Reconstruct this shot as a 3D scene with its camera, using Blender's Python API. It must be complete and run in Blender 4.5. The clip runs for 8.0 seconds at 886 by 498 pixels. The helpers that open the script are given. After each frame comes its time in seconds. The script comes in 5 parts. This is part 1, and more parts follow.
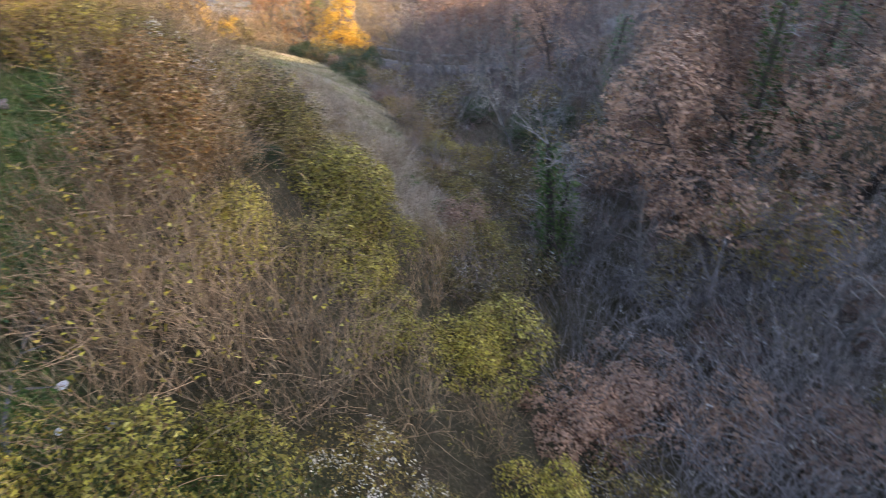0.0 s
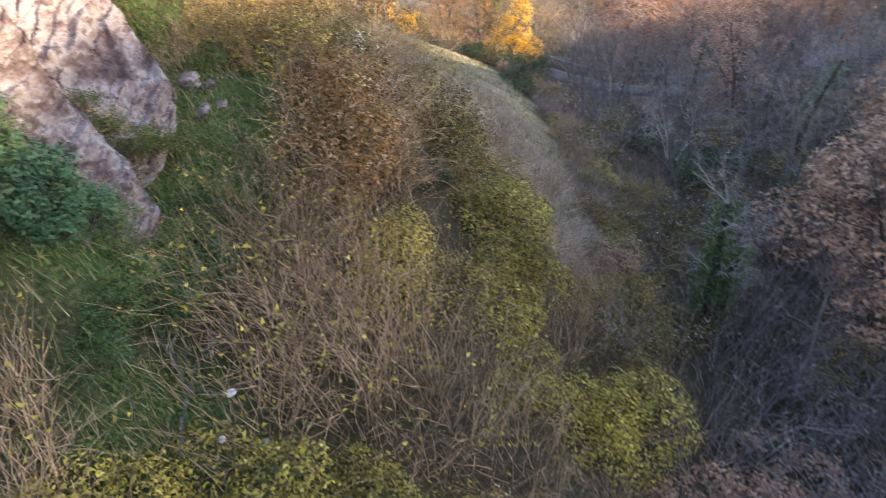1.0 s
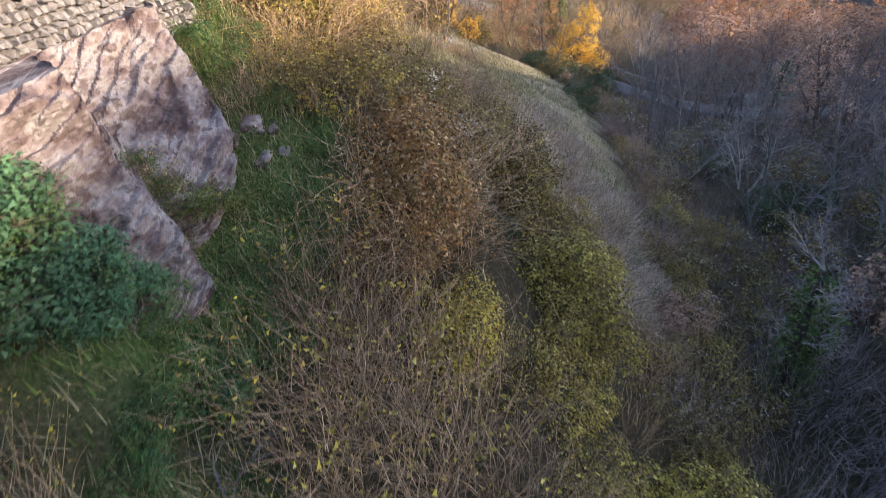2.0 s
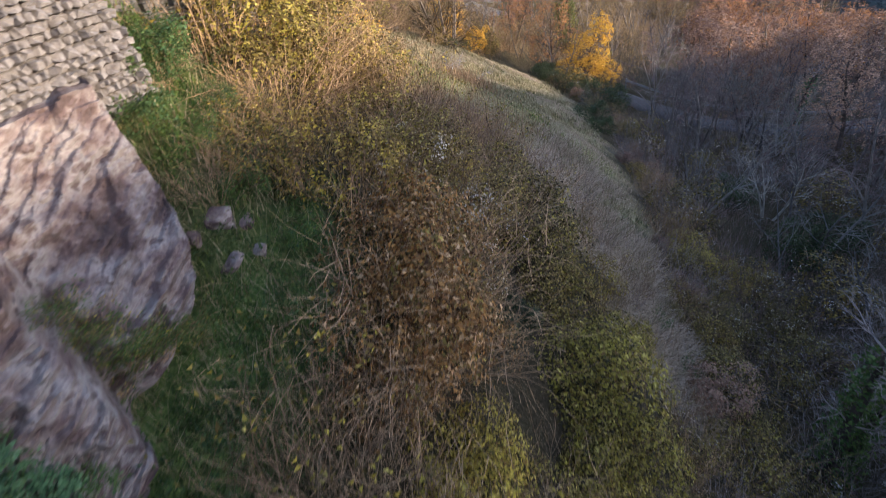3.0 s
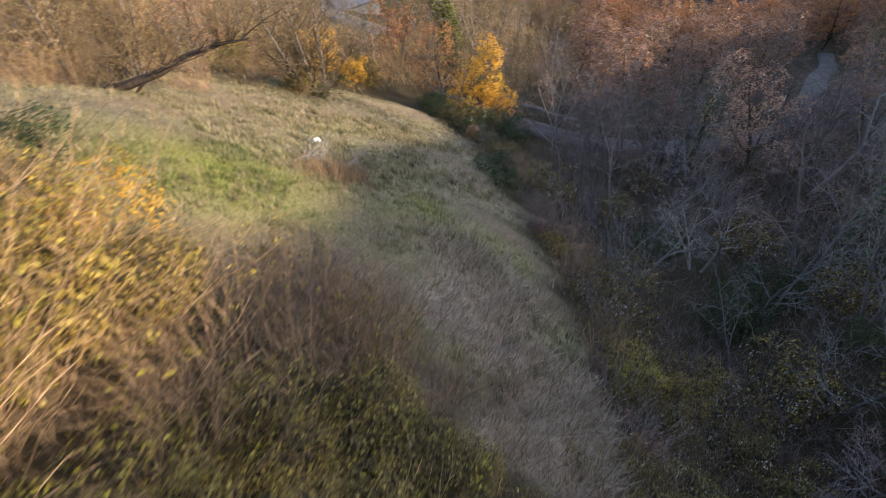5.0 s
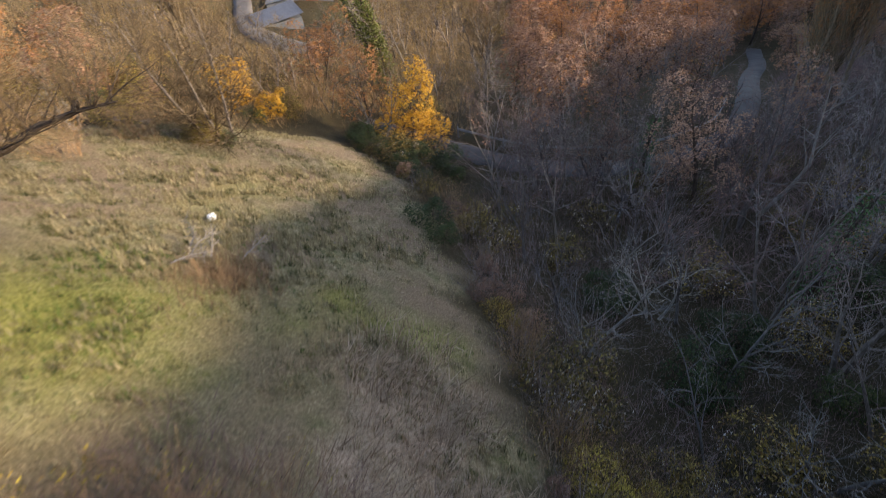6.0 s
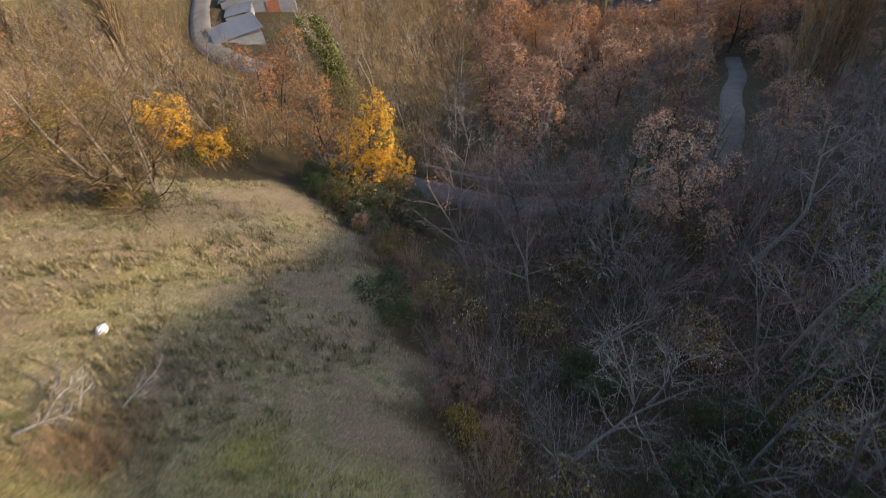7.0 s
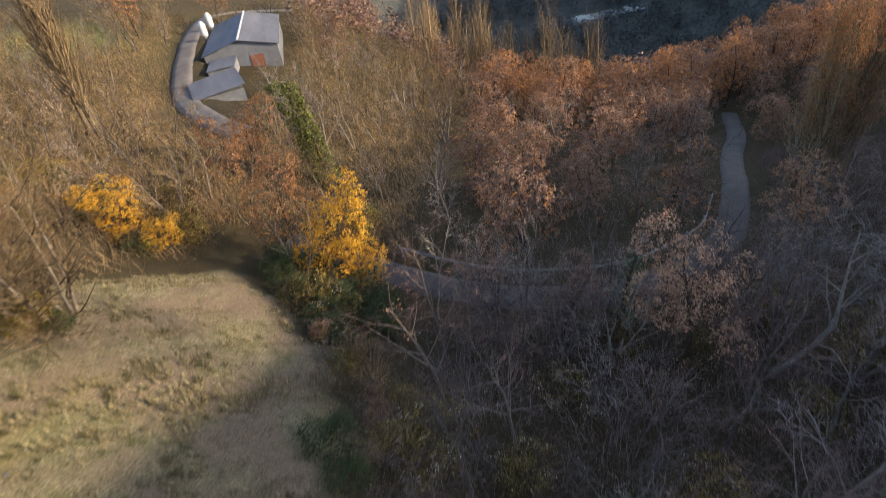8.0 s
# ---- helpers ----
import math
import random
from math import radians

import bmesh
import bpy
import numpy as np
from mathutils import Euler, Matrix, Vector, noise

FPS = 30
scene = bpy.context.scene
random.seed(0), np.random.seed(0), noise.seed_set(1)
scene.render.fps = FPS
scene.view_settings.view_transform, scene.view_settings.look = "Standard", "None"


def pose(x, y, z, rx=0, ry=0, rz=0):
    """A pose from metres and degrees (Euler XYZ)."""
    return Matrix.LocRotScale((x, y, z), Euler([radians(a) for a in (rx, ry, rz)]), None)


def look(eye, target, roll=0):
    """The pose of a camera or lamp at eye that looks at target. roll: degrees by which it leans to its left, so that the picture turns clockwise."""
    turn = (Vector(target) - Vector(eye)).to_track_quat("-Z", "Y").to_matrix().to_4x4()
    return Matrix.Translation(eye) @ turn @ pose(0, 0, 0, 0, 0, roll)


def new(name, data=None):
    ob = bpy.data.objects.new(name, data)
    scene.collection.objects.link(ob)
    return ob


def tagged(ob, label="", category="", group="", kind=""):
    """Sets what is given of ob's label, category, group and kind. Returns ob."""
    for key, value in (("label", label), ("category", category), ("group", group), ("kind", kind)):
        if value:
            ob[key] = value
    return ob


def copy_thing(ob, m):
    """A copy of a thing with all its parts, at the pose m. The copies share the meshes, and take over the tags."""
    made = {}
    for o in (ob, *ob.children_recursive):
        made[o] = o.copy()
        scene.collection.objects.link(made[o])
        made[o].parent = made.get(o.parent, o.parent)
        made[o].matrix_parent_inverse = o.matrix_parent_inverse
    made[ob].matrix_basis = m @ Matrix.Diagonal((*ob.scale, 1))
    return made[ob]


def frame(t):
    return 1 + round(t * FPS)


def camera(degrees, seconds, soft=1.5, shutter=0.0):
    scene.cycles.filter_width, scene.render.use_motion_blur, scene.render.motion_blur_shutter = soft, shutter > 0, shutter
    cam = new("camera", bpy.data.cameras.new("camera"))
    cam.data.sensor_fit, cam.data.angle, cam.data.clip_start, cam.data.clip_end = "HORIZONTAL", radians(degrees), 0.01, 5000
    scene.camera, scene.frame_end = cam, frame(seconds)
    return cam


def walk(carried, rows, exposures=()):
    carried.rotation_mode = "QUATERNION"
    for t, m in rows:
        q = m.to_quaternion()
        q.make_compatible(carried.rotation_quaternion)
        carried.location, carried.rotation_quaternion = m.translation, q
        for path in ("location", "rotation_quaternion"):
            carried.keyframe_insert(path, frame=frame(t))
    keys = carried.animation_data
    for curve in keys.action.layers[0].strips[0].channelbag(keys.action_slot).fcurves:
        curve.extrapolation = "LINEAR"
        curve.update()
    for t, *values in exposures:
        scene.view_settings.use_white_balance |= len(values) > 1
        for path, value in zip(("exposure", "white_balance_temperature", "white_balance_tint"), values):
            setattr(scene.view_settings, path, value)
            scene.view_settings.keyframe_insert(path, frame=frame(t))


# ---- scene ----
cam = camera(78.0, 8.0, soft=0.75, shutter=0.45)
METRES, EYE, TILT, LEAN, TURN = 24.0, 10.0, -40.0, 8.5, 0.0
ROWS = [
    (0.0, 0.0, 0.0, 0.0, -0.0, 0.0, 0.0),
    (0.5, -0.0131, 0.0038, 0.0155, 7.38, -0.49, -6.53),
    (1.0, -0.0285, 0.0101, 0.0325, 13.05, -1.5, -11.23),
    (1.5, -0.046, 0.0203, 0.0523, 16.87, -2.6, -14.39),
    (3.0, -0.1052, 0.0977, 0.1346, 17.99, -3.36, -15.41),
    (3.5, -0.1234, 0.1376, 0.1704, 16.98, -3.23, -14.81),
    (4.0, -0.1386, 0.1834, 0.2109, 14.91, -2.86, -13.27),
    (4.5, -0.1501, 0.2339, 0.2573, 12.21, -2.46, -11.37),
    (5.0, -0.1568, 0.288, 0.3079, 8.64, -1.97, -8.73),
    (6.5, -0.1389, 0.4711, 0.477, 2.39, -1.52, -3.44),
    (7.0, -0.1233, 0.5376, 0.5389, 1.83, -1.56, -3.07),
    (7.5, -0.1077, 0.6075, 0.6027, 1.51, -0.67, -2.93),
    (8.0, -0.0919, 0.6777, 0.6684, 1.52, 2.2, -3.07),
]
walk(cam, [(t, pose(0, 0, EYE, TILT, LEAN, TURN) @ pose(METRES * x, METRES * y, METRES * z, 90 + pitch, roll, yaw)) for t, x, y, z, yaw, pitch, roll in ROWS],
     [(0.0, 2.75, 6600, 18), (1.5, 2.45, 6050, 17), (3.0, 1.74, 5900, 18), (4.5, 1.75, 6200, 16), (6.5, 1.42, 6700, 16), (8.0, 1.42, 6800, 16)])

# ---- world, sun and exposure ----
SUN_AZ, SUN_EL = 89.0, 15.0     # degrees clockwise from +y, and above the horizon
world = bpy.data.worlds.new("sky_world")
scene.world = world
world.use_nodes = True
wn = world.node_tree
sky = wn.nodes.new("ShaderNodeTexSky")
sky.sky_type = "NISHITA"
sky.sun_disc = False
sky.sun_elevation = radians(SUN_EL)
sky.sun_rotation = radians(SUN_AZ)
wn.links.new(sky.outputs[0], wn.nodes["Background"].inputs[0])
wn.nodes["Background"].inputs[1].default_value = 0.15
sun = new("sun", bpy.data.lights.new("sun", "SUN"))
sun.data.energy, sun.data.angle, sun.data.color = 3.0, radians(0.9), (1.0, 0.83, 0.55)
_az, _el = radians(SUN_AZ), radians(SUN_EL)
sun_way = Vector((math.sin(_az) * math.cos(_el), math.cos(_az) * math.cos(_el), math.sin(_el)))
sun.matrix_basis = look(sun_way * 200, (0, 0, 0))


# ---- terrain: cross-sections of the hillside, from the bank to the gully and the facing hill ----
# TERRAIN-BEGIN
# the crest at x = 62 is unseen, its heights set to cast the slope's shadow
SECTIONS = {
    -40: [(-60, 34), (-14, 25), (-6, 20), (2, 12), (8, 9), (30, 16), (62, 39), (90, 40)],
    -8: [(-60, 23), (-14, 15), (-7, 10.5), (-2, 6.5), (2, 2.5), (6, 0), (30, 9), (62, 30), (90, 30)],
    2: [(-60, 20), (-9.6, 12), (-7.0, 10.4), (-6.2, 9.0), (-5.6, 6.6), (-4, 5.4), (-2, 3.6), (0, 1.6), (2, -.6), (5, -2), (30, 6), (62, 27.15), (90, 28.15)],
    4.15: [(-60, 19.7), (-9.2, 12.1), (-7.8, 10.3), (-7.3, 9.4), (-6.8, 8.5), (-6.45, 7.3), (-6.0, 6.3), (-4, 5.4), (-2, 3.4), (0, 1.4), (2, -.7), (5, -2.1), (30, 5.7), (62, 27.15), (90, 28.15)],
    4.85: [(-60, 19.5), (-10.2, 12.2), (-9.4, 10.8), (-9.0, 7.4), (-7.4, 6.2), (-6, 6.2), (-4.5, 5.4), (-2, 3.3), (0, 1.3), (2, -.8), (5, -2.2), (30, 5.5), (62, 27.15), (90, 28.15)],
    6.3: [(-60, 19), (-10.4, 12.2), (-9.6, 10.8), (-9.2, 7.8), (-7.6, 6.7), (-6, 6.2), (-4.6, 5.3), (-2, 2.9), (0, .8), (2, -1.2), (5, -2.5), (30, 5), (62, 27.75), (90, 28.75)],
    8: [(-60, 18.5), (-10.6, 12.2), (-9.4, 10.6), (-8.2, 8.5), (-7, 7.4), (-5, 5.5), (-3, 3.3), (-1, 1), (1, -1.2), (4, -2.8), (30, 4.5), (62, 28.15), (90, 29.15)],
    10: [(-60, 18), (-14, 12.2), (-10.5, 10.3), (-9, 8.6), (-7, 7.0), (-5, 5.0), (-3, 2.8), (-1, .6), (1, -1.6), (4, -3), (30, 4), (62, 27.7), (90, 28.7)],
    16: [(-60, 15), (-16, 9.6), (-12, 7.4), (-10, 6.0), (-8, 4.6), (-6, 3), (-4, 1.2), (-2.8, .3), (-1, -1.3), (1, -2.6), (5, -3.8), (30, 3), (62, 26.0), (90, 27.0)],
    22: [(-60, 11), (-18, 6.5), (-12, 4.3), (-10, 3.6), (-8.2, 2.7), (-6, 1), (-4.5, -.3), (-3, -1.5), (-1, -3), (3, -4.8), (30, 1), (62, 23.4), (90, 24.4)],
    28: [(-60, 8), (-20, 4), (-13.4, 1.8), (-9.3, .1), (-7, -1.2), (-5.6, -2.2), (-3, -4), (1, -5.4), (8, -6), (30, -1), (62, 22.4), (90, 23.4)],
    36: [(-60, 6), (-22, 1.6), (-17.3, .3), (-13, -1.8), (-9.4, -3.3), (-7, -4.2), (-4, -5.6), (2, -7), (10, -7.4), (30, -3), (62, 17.7), (90, 18.7)],
    43: [(-60, 3), (-24, -1), (-18, -3.2), (-12, -5), (-8, -6), (-4, -7.4), (4, -8), (12, -8), (30, -6), (62, 15.0), (90, 16.0)],
    55: [(-70, 1), (-40, -1), (-25, -4), (-15, -7), (-8, -8.5), (0, -9.6), (12, -9.8), (28, -8.3), (62, 11.5), (90, 12.5)],
    80: [(-90, 1), (-60, -2), (-46, -5), (-40, -7.6), (-30, -9), (-15, -11.5), (0, -16), (14, -18.5), (30, -17), (62, -1), (90, 0)],
    114: [(-120, 0), (-60, -4), (-46, -7.5), (-32, -10.5), (-8, -24), (6, -29), (18, -29), (32, -26), (62, -20), (90, -19)],
    # the last point of these two is an unseen rise, added to shade the valley
    150: [(-150, 0), (-60, -8), (-40, -14), (0, -42), (20, -46), (62, -45), (90, -38), (110, -16)],
    240: [(-200, -10), (-60, -36), (-20, -58), (62, -60), (90, -46), (110, -4)],
}


def terrain_table(step=0.5, x0=-160.0, x1=110.0, y0=-40.0, y1=240.0):
    xs, ys = np.arange(x0, x1 + step, step), np.arange(y0, y1 + step, step)
    keys = sorted(SECTIONS)
    rows = np.array([np.interp(xs, *zip(*SECTIONS[k])) for k in keys])
    grid = np.array([np.interp(ys, keys, rows[:, i]) for i in range(len(xs))]).T
    kernel = np.exp(-np.linspace(-2, 2, 9) ** 2 / 1.2)
    kernel /= kernel.sum()
    for axis in (0, 1):
        pad = [(4, 4) if a == axis else (0, 0) for a in (0, 1)]
        grid = np.apply_along_axis(lambda v: np.convolve(v, kernel, "valid"), axis, np.pad(grid, pad, "edge"))
    return xs, ys, grid


TX, TY, TZ = terrain_table()


# the lane that bends round the wood, and the farm track to the barn: the ground is levelled under both
LANE = [(-14.5, 47.5), (-10, 45.8), (-7.2, 45.0), (-3.5, 44.3), (1, 44.3), (5.5, 45.4), (10.2, 48.8), (12.6, 53), (15, 59), (18, 67), (22.5, 77), (26, 88)]
TRACK = [(-24.5, 66.2), (-29.5, 70.5), (-34.5, 76.5), (-39, 84), (-42.5, 93), (-46, 104), (-48, 114), (-46, 124), (-40, 131)]


def smooth_line(points, step=0.5):
    """A smooth line through the points, as an array of x, y."""
    p = np.array([points[0]] + list(points) + [points[-1]], float)
    out = []
    for a, b, c, d in zip(p, p[1:], p[2:], p[3:]):
        n = max(int(np.hypot(*(c - b)) / step), 1)
        for t in np.arange(n) / n:
            out.append(0.5 * (2 * b + (c - a) * t + (2 * a - 5 * b + 4 * c - d) * t * t + (3 * b - a - 3 * c + d) * t ** 3))
    return np.array(out + [p[-1]])


def ground_z(x, y):
    """Height of the bare ground; takes numbers or arrays."""
    i = np.clip((np.asarray(x, float) - TX[0]) / 0.5, 0, len(TX) - 1.001)
    j = np.clip((np.asarray(y, float) - TY[0]) / 0.5, 0, len(TY) - 1.001)
    a, b = i.astype(int), j.astype(int)
    u, v = i - a, j - b
    z = (TZ[b, a] * (1 - u) + TZ[b, a + 1] * u) * (1 - v) + (TZ[b + 1, a] * (1 - u) + TZ[b + 1, a + 1] * u) * v
    return z if z.ndim else float(z)


def level_under(points, half):
    line = smooth_line(points)
    z = ground_z(line[:, 0], line[:, 1])
    k = np.ones(15) / 15
    z = np.convolve(np.pad(z, 7, "edge"), k, "valid")
    gx, gy = np.meshgrid(TX, TY)
    near = np.full(gx.shape, 1e9)
    level = np.zeros(gx.shape)
    for (px, py), pz in zip(line[::2], z[::2]):
        d = np.hypot(gx - px, gy - py)
        level = np.where(d < near, pz, level)
        near = np.minimum(near, d)
    w = np.clip((half + 2.0 - near) / 2.0, 0, 1)
    return line, z, TZ * (1 - w) + level * w


LANE_LINE, LANE_Z, TZ = level_under(LANE, 1.5)
TRACK_LINE, TRACK_Z, TZ = level_under(TRACK, 1.9)
# TERRAIN-END


# ---- mesh tools ----
rng = random.Random(7)
nrg = np.random.default_rng(11)


class Geo:
    """Collects tubes and leaves into one mesh."""

    def __init__(self):
        self.v, self.f = [], []

    def tube(self, pts, radii, k=4):
        base, n = len(self.v), len(pts)
        for i in range(n):
            d = pts[min(i + 1, n - 1)] - pts[max(i - 1, 0)]
            if d.length < 1e-6:
                d = Vector((0, 0, 1))
            a = d.orthogonal().normalized()
            b = d.cross(a).normalized()
            for j in range(k):
                t = 2 * math.pi * j / k
                self.v.append(pts[i] + (a * math.cos(t) + b * math.sin(t)) * radii[i])
        for i in range(n - 1):
            for j in range(k if k > 2 else 1):
                j2 = (j + 1) % k
                self.f.append((base + i * k + j, base + i * k + j2, base + (i + 1) * k + j2, base + (i + 1) * k + j))
        if k > 3:
            self.f.append(tuple(base + (n - 1) * k + j for j in range(k)))

    def leaf(self, p, r, size, slim=0.6, droop=0.3, face=None):
        """A small leaf, folded along its rib; it turns its blade towards face, if given."""
        d = Vector((r.gauss(0, 1), r.gauss(0, 1), r.gauss(-droop, 0.7))).normalized()
        if face:
            up = (face + Vector((r.gauss(0, 0.42), r.gauss(0, 0.42), r.gauss(0, 0.42)))).normalized()
            d = (d - up * d.dot(up)).normalized()
            s = up.cross(d)
        else:
            s = d.cross(Vector((r.gauss(0, 1), r.gauss(0, 1), r.gauss(0, 1)))).normalized()
        n = d.cross(s)
        i = len(self.v)
        if size < 0.26:
            self.v += [p - s * size * slim * 0.12, p + d * size * 0.5 + s * size * slim * 0.7 + n * size * 0.1, p + d * size]
            self.f.append((i, i + 1, i + 2))
            return
        self.v += [p, p + d * size * 0.5 + s * size * slim * 0.5 + n * size * 0.12, p + d * size, p + d * size * 0.5 - s * size * slim * 0.5 + n * size * 0.12]
        self.f += [(i, i + 1, i + 2), (i, i + 2, i + 3)]

    def box(self, lo, hi, m=None):
        i = len(self.v)
        for z in (lo[2], hi[2]):
            for x, y in ((lo[0], lo[1]), (hi[0], lo[1]), (hi[0], hi[1]), (lo[0], hi[1])):
                p = Vector((x, y, z))
                self.v.append(m @ p if m else p)
        self.f += [tuple(i + q for q in face) for face in ((3, 2, 1, 0), (4, 5, 6, 7), (0, 1, 5, 4), (1, 2, 6, 5), (2, 3, 7, 6), (3, 0, 4, 7))]

    def prism(self, outline, height, m):
        """An upright slab over a flat outline."""
        i, n = len(self.v), len(outline)
        self.v += [m @ Vector((x, y, 0)) for x, y in outline] + [m @ Vector((x, y, height)) for x, y in outline]
        self.f += [tuple(range(i + n - 1, i - 1, -1)), tuple(range(i + n, i + 2 * n))]
        self.f += [(i + j, i + (j + 1) % n, i + n + (j + 1) % n, i + n + j) for j in range(n)]

    def mesh(self, name, mat, smooth=False):
        me = bpy.data.meshes.new(name)
        me.from_pydata([tuple(p) for p in self.v], [], self.f)
        me.materials.append(mat)
        if smooth:
            me.polygons.foreach_set("use_smooth", [True] * len(me.polygons))
        me.update()
        return me


def part(name, geo, mat, parent=None, label="", smooth=False):
    me = geo if isinstance(geo, bpy.types.Mesh) else geo.mesh(name, mat, smooth)
    ob = new(name, me)
    if parent:
        ob.parent = parent
    if label:
        tagged(ob, label)
    return ob


def array_mesh(name, verts, faces, mat, smooth=False):
    """A mesh from arrays; faces all have the same number of corners."""
    me = bpy.data.meshes.new(name)
    me.vertices.add(len(verts))
    me.vertices.foreach_set("co", np.asarray(verts, np.float32).ravel())
    k = faces.shape[1]
    me.loops.add(faces.size)
    me.loops.foreach_set("vertex_index", faces.astype(np.int32).ravel())
    me.polygons.add(len(faces))
    me.polygons.foreach_set("loop_start", np.arange(0, faces.size, k, dtype=np.int32))
    me.polygons.foreach_set("loop_total", np.full(len(faces), k, np.int32))
    me.materials.append(mat)
    me.update(calc_edges=True)
    if smooth:
        me.polygons.foreach_set("use_smooth", [True] * len(faces))
    return me


# ---- materials ----
def material(name):
    m = bpy.data.materials.new(name)
    m.use_nodes = True
    return m, m.node_tree.nodes, m.node_tree.links, m.node_tree.nodes["Principled BSDF"]


def ramp(nodes, links, source, stops):
    r = nodes.new("ShaderNodeValToRGB")
    els = r.color_ramp.elements
    while len(els) < len(stops):
        els.new(0.5)
    for e, (p, c) in zip(els, stops):
        e.position, e.color = p, (*c, 1)
    links.new(source, r.inputs[0])
    return r.outputs[0]


def noise_node(nodes, links, scale, detail=4, rough=0.6, stretch=None, world_space=True):
    t = nodes.new("ShaderNodeTexNoise")
    t.inputs["Scale"].default_value, t.inputs["Detail"].default_value, t.inputs["Roughness"].default_value = scale, detail, rough
    co = nodes.new("ShaderNodeNewGeometry").outputs["Position"] if world_space else nodes.new("ShaderNodeTexCoord").outputs["Object"]
    if stretch:
        mp = nodes.new("ShaderNodeMapping")
        mp.inputs["Scale"].default_value = stretch
        links.new(co, mp.inputs[0])
        co = mp.outputs[0]
    links.new(co, t.inputs["Vector"])
    return t.outputs["Fac"]


def mix_rgb(nodes, links, fac, a, b, kind="MIX"):
    m = nodes.new("ShaderNodeMix")
    m.data_type, m.blend_type = "RGBA", kind
    for socket, value in ((m.inputs[0], fac), (m.inputs[6], a), (m.inputs[7], b)):
        if isinstance(value, bpy.types.NodeSocket):
            links.new(value, socket)
        else:
            socket.default_value = value if isinstance(value, (int, float)) else (*value, 1)
    return m.outputs[2]


def bump(nodes, links, height, strength, distance=0.02):
    b = nodes.new("ShaderNodeBump")
    b.inputs["Strength"].default_value, b.inputs["Distance"].default_value = strength, distance
    links.new(height, b.inputs["Height"])
    return b.outputs[0]


def leaf_material(name, colours, through_light=0.35, varied=True):
    """Leaves: each its own tint, some light passing through; the plant's tint shifts a little too."""
    m, n, l, p = material(name)
    isl = n.new("ShaderNodeNewGeometry").outputs["Random Per Island"]
    k = len(colours)
    c = ramp(n, l, isl, [(i / max(k - 1, 1), col) for i, col in enumerate(colours)])
    own = n.new("ShaderNodeObjectInfo").outputs["Random"]
    tint = ramp(n, l, own, [(0, (0.68, 0.66, 0.66)), (0.5, (1.0, 0.99, 0.99)), (1, (1.4, 1.26, 1.05))])
    if varied:
        c = mix_rgb(n, l, 1.0, c, tint, "MULTIPLY")
    d = n.new("ShaderNodeBsdfTranslucent")
    l.new(c, d.inputs["Color"])
    l.new(c, p.inputs["Base Color"])
    p.inputs["Roughness"].default_value = 0.62
    p.inputs["Specular IOR Level"].default_value = 0.25
    s = n.new("ShaderNodeMixShader")
    s.inputs[0].default_value = through_light
    l.new(p.outputs[0], s.inputs[1])
    l.new(d.outputs[0], s.inputs[2])
    l.new(s.outputs[0], n["Material Output"].inputs["Surface"])
    return m


def bark_material(name, dark, light, scale=14.0, relief=0.5):
    m, n, l, p = material(name)
    f = noise_node(n, l, scale, 5, 0.65, (1, 1, 0.25), False)
    own = n.new("ShaderNodeObjectInfo").outputs["Random"]
    tint = ramp(n, l, own, [(0, (0.55, 0.55, 0.57)), (1, (1.4, 1.33, 1.26))])
    c = mix_rgb(n, l, 1.0, ramp(n, l, f, [(0.3, dark), (0.7, light)]), tint, "MULTIPLY")
    l.new(c, p.inputs["Base Color"])
    p.inputs["Roughness"].default_value = 0.9
    p.inputs["Specular IOR Level"].default_value = 0.2
    l.new(bump(n, l, f, relief), p.inputs["Normal"])
    return m


def surface(name, stops, scale, rough=0.9, relief=0.4, distance=0.02, metal=0.0, stretch=None, grain=None, world_space=False):
    m, n, l, p = material(name)
    f = noise_node(n, l, scale, 6, 0.6, stretch, world_space)
    c = ramp(n, l, f, stops)
    g = noise_node(n, l, grain or scale * 9, 3, 0.7, None, world_space)
    c = mix_rgb(n, l, 0.5, c, ramp(n, l, g, [(0.3, (0.55, 0.55, 0.55)), (0.7, (1, 1, 1))]), "MULTIPLY")
    l.new(c, p.inputs["Base Color"])
    p.inputs["Roughness"].default_value, p.inputs["Metallic"].default_value = rough, metal
    l.new(bump(n, l, g, relief, distance), p.inputs["Normal"])
    return m


BARK_GREY = bark_material("grey_bark", (0.085, 0.075, 0.068), (0.24, 0.21, 0.19))
BARK_DARK = bark_material("dark_bark", (0.03, 0.025, 0.02), (0.11, 0.085, 0.07))
BARK_TAN = bark_material("tan_bark", (0.13, 0.10, 0.065), (0.34, 0.27, 0.18))
BARK_PALE = bark_material("pale_bark", (0.20, 0.18, 0.15), (0.48, 0.45, 0.40))
BARK_ASH = bark_material("ash_bark", (0.13, 0.12, 0.11), (0.30, 0.28, 0.26))
TWIG_GREY = bark_material("grey_twigs", (0.075, 0.062, 0.06), (0.40, 0.35, 0.335), 6)
TWIG_RED = bark_material("reddish_twigs", (0.13, 0.085, 0.08), (0.33, 0.23, 0.205), 6)
TWIG_TAN = bark_material("tan_twigs", (0.05, 0.035, 0.019), (0.34, 0.25, 0.145), 6)
TWIG_BROWN = bark_material("brown_stems", (0.07, 0.044, 0.028), (0.54, 0.37, 0.22), 6)
LEAF_RUSSET = leaf_material("russet_leaves", [(0.05, 0.022, 0.010), (0.22, 0.105, 0.032), (0.42, 0.22, 0.065), (0.14, 0.075, 0.026), (0.66, 0.44, 0.24)], 0.25)
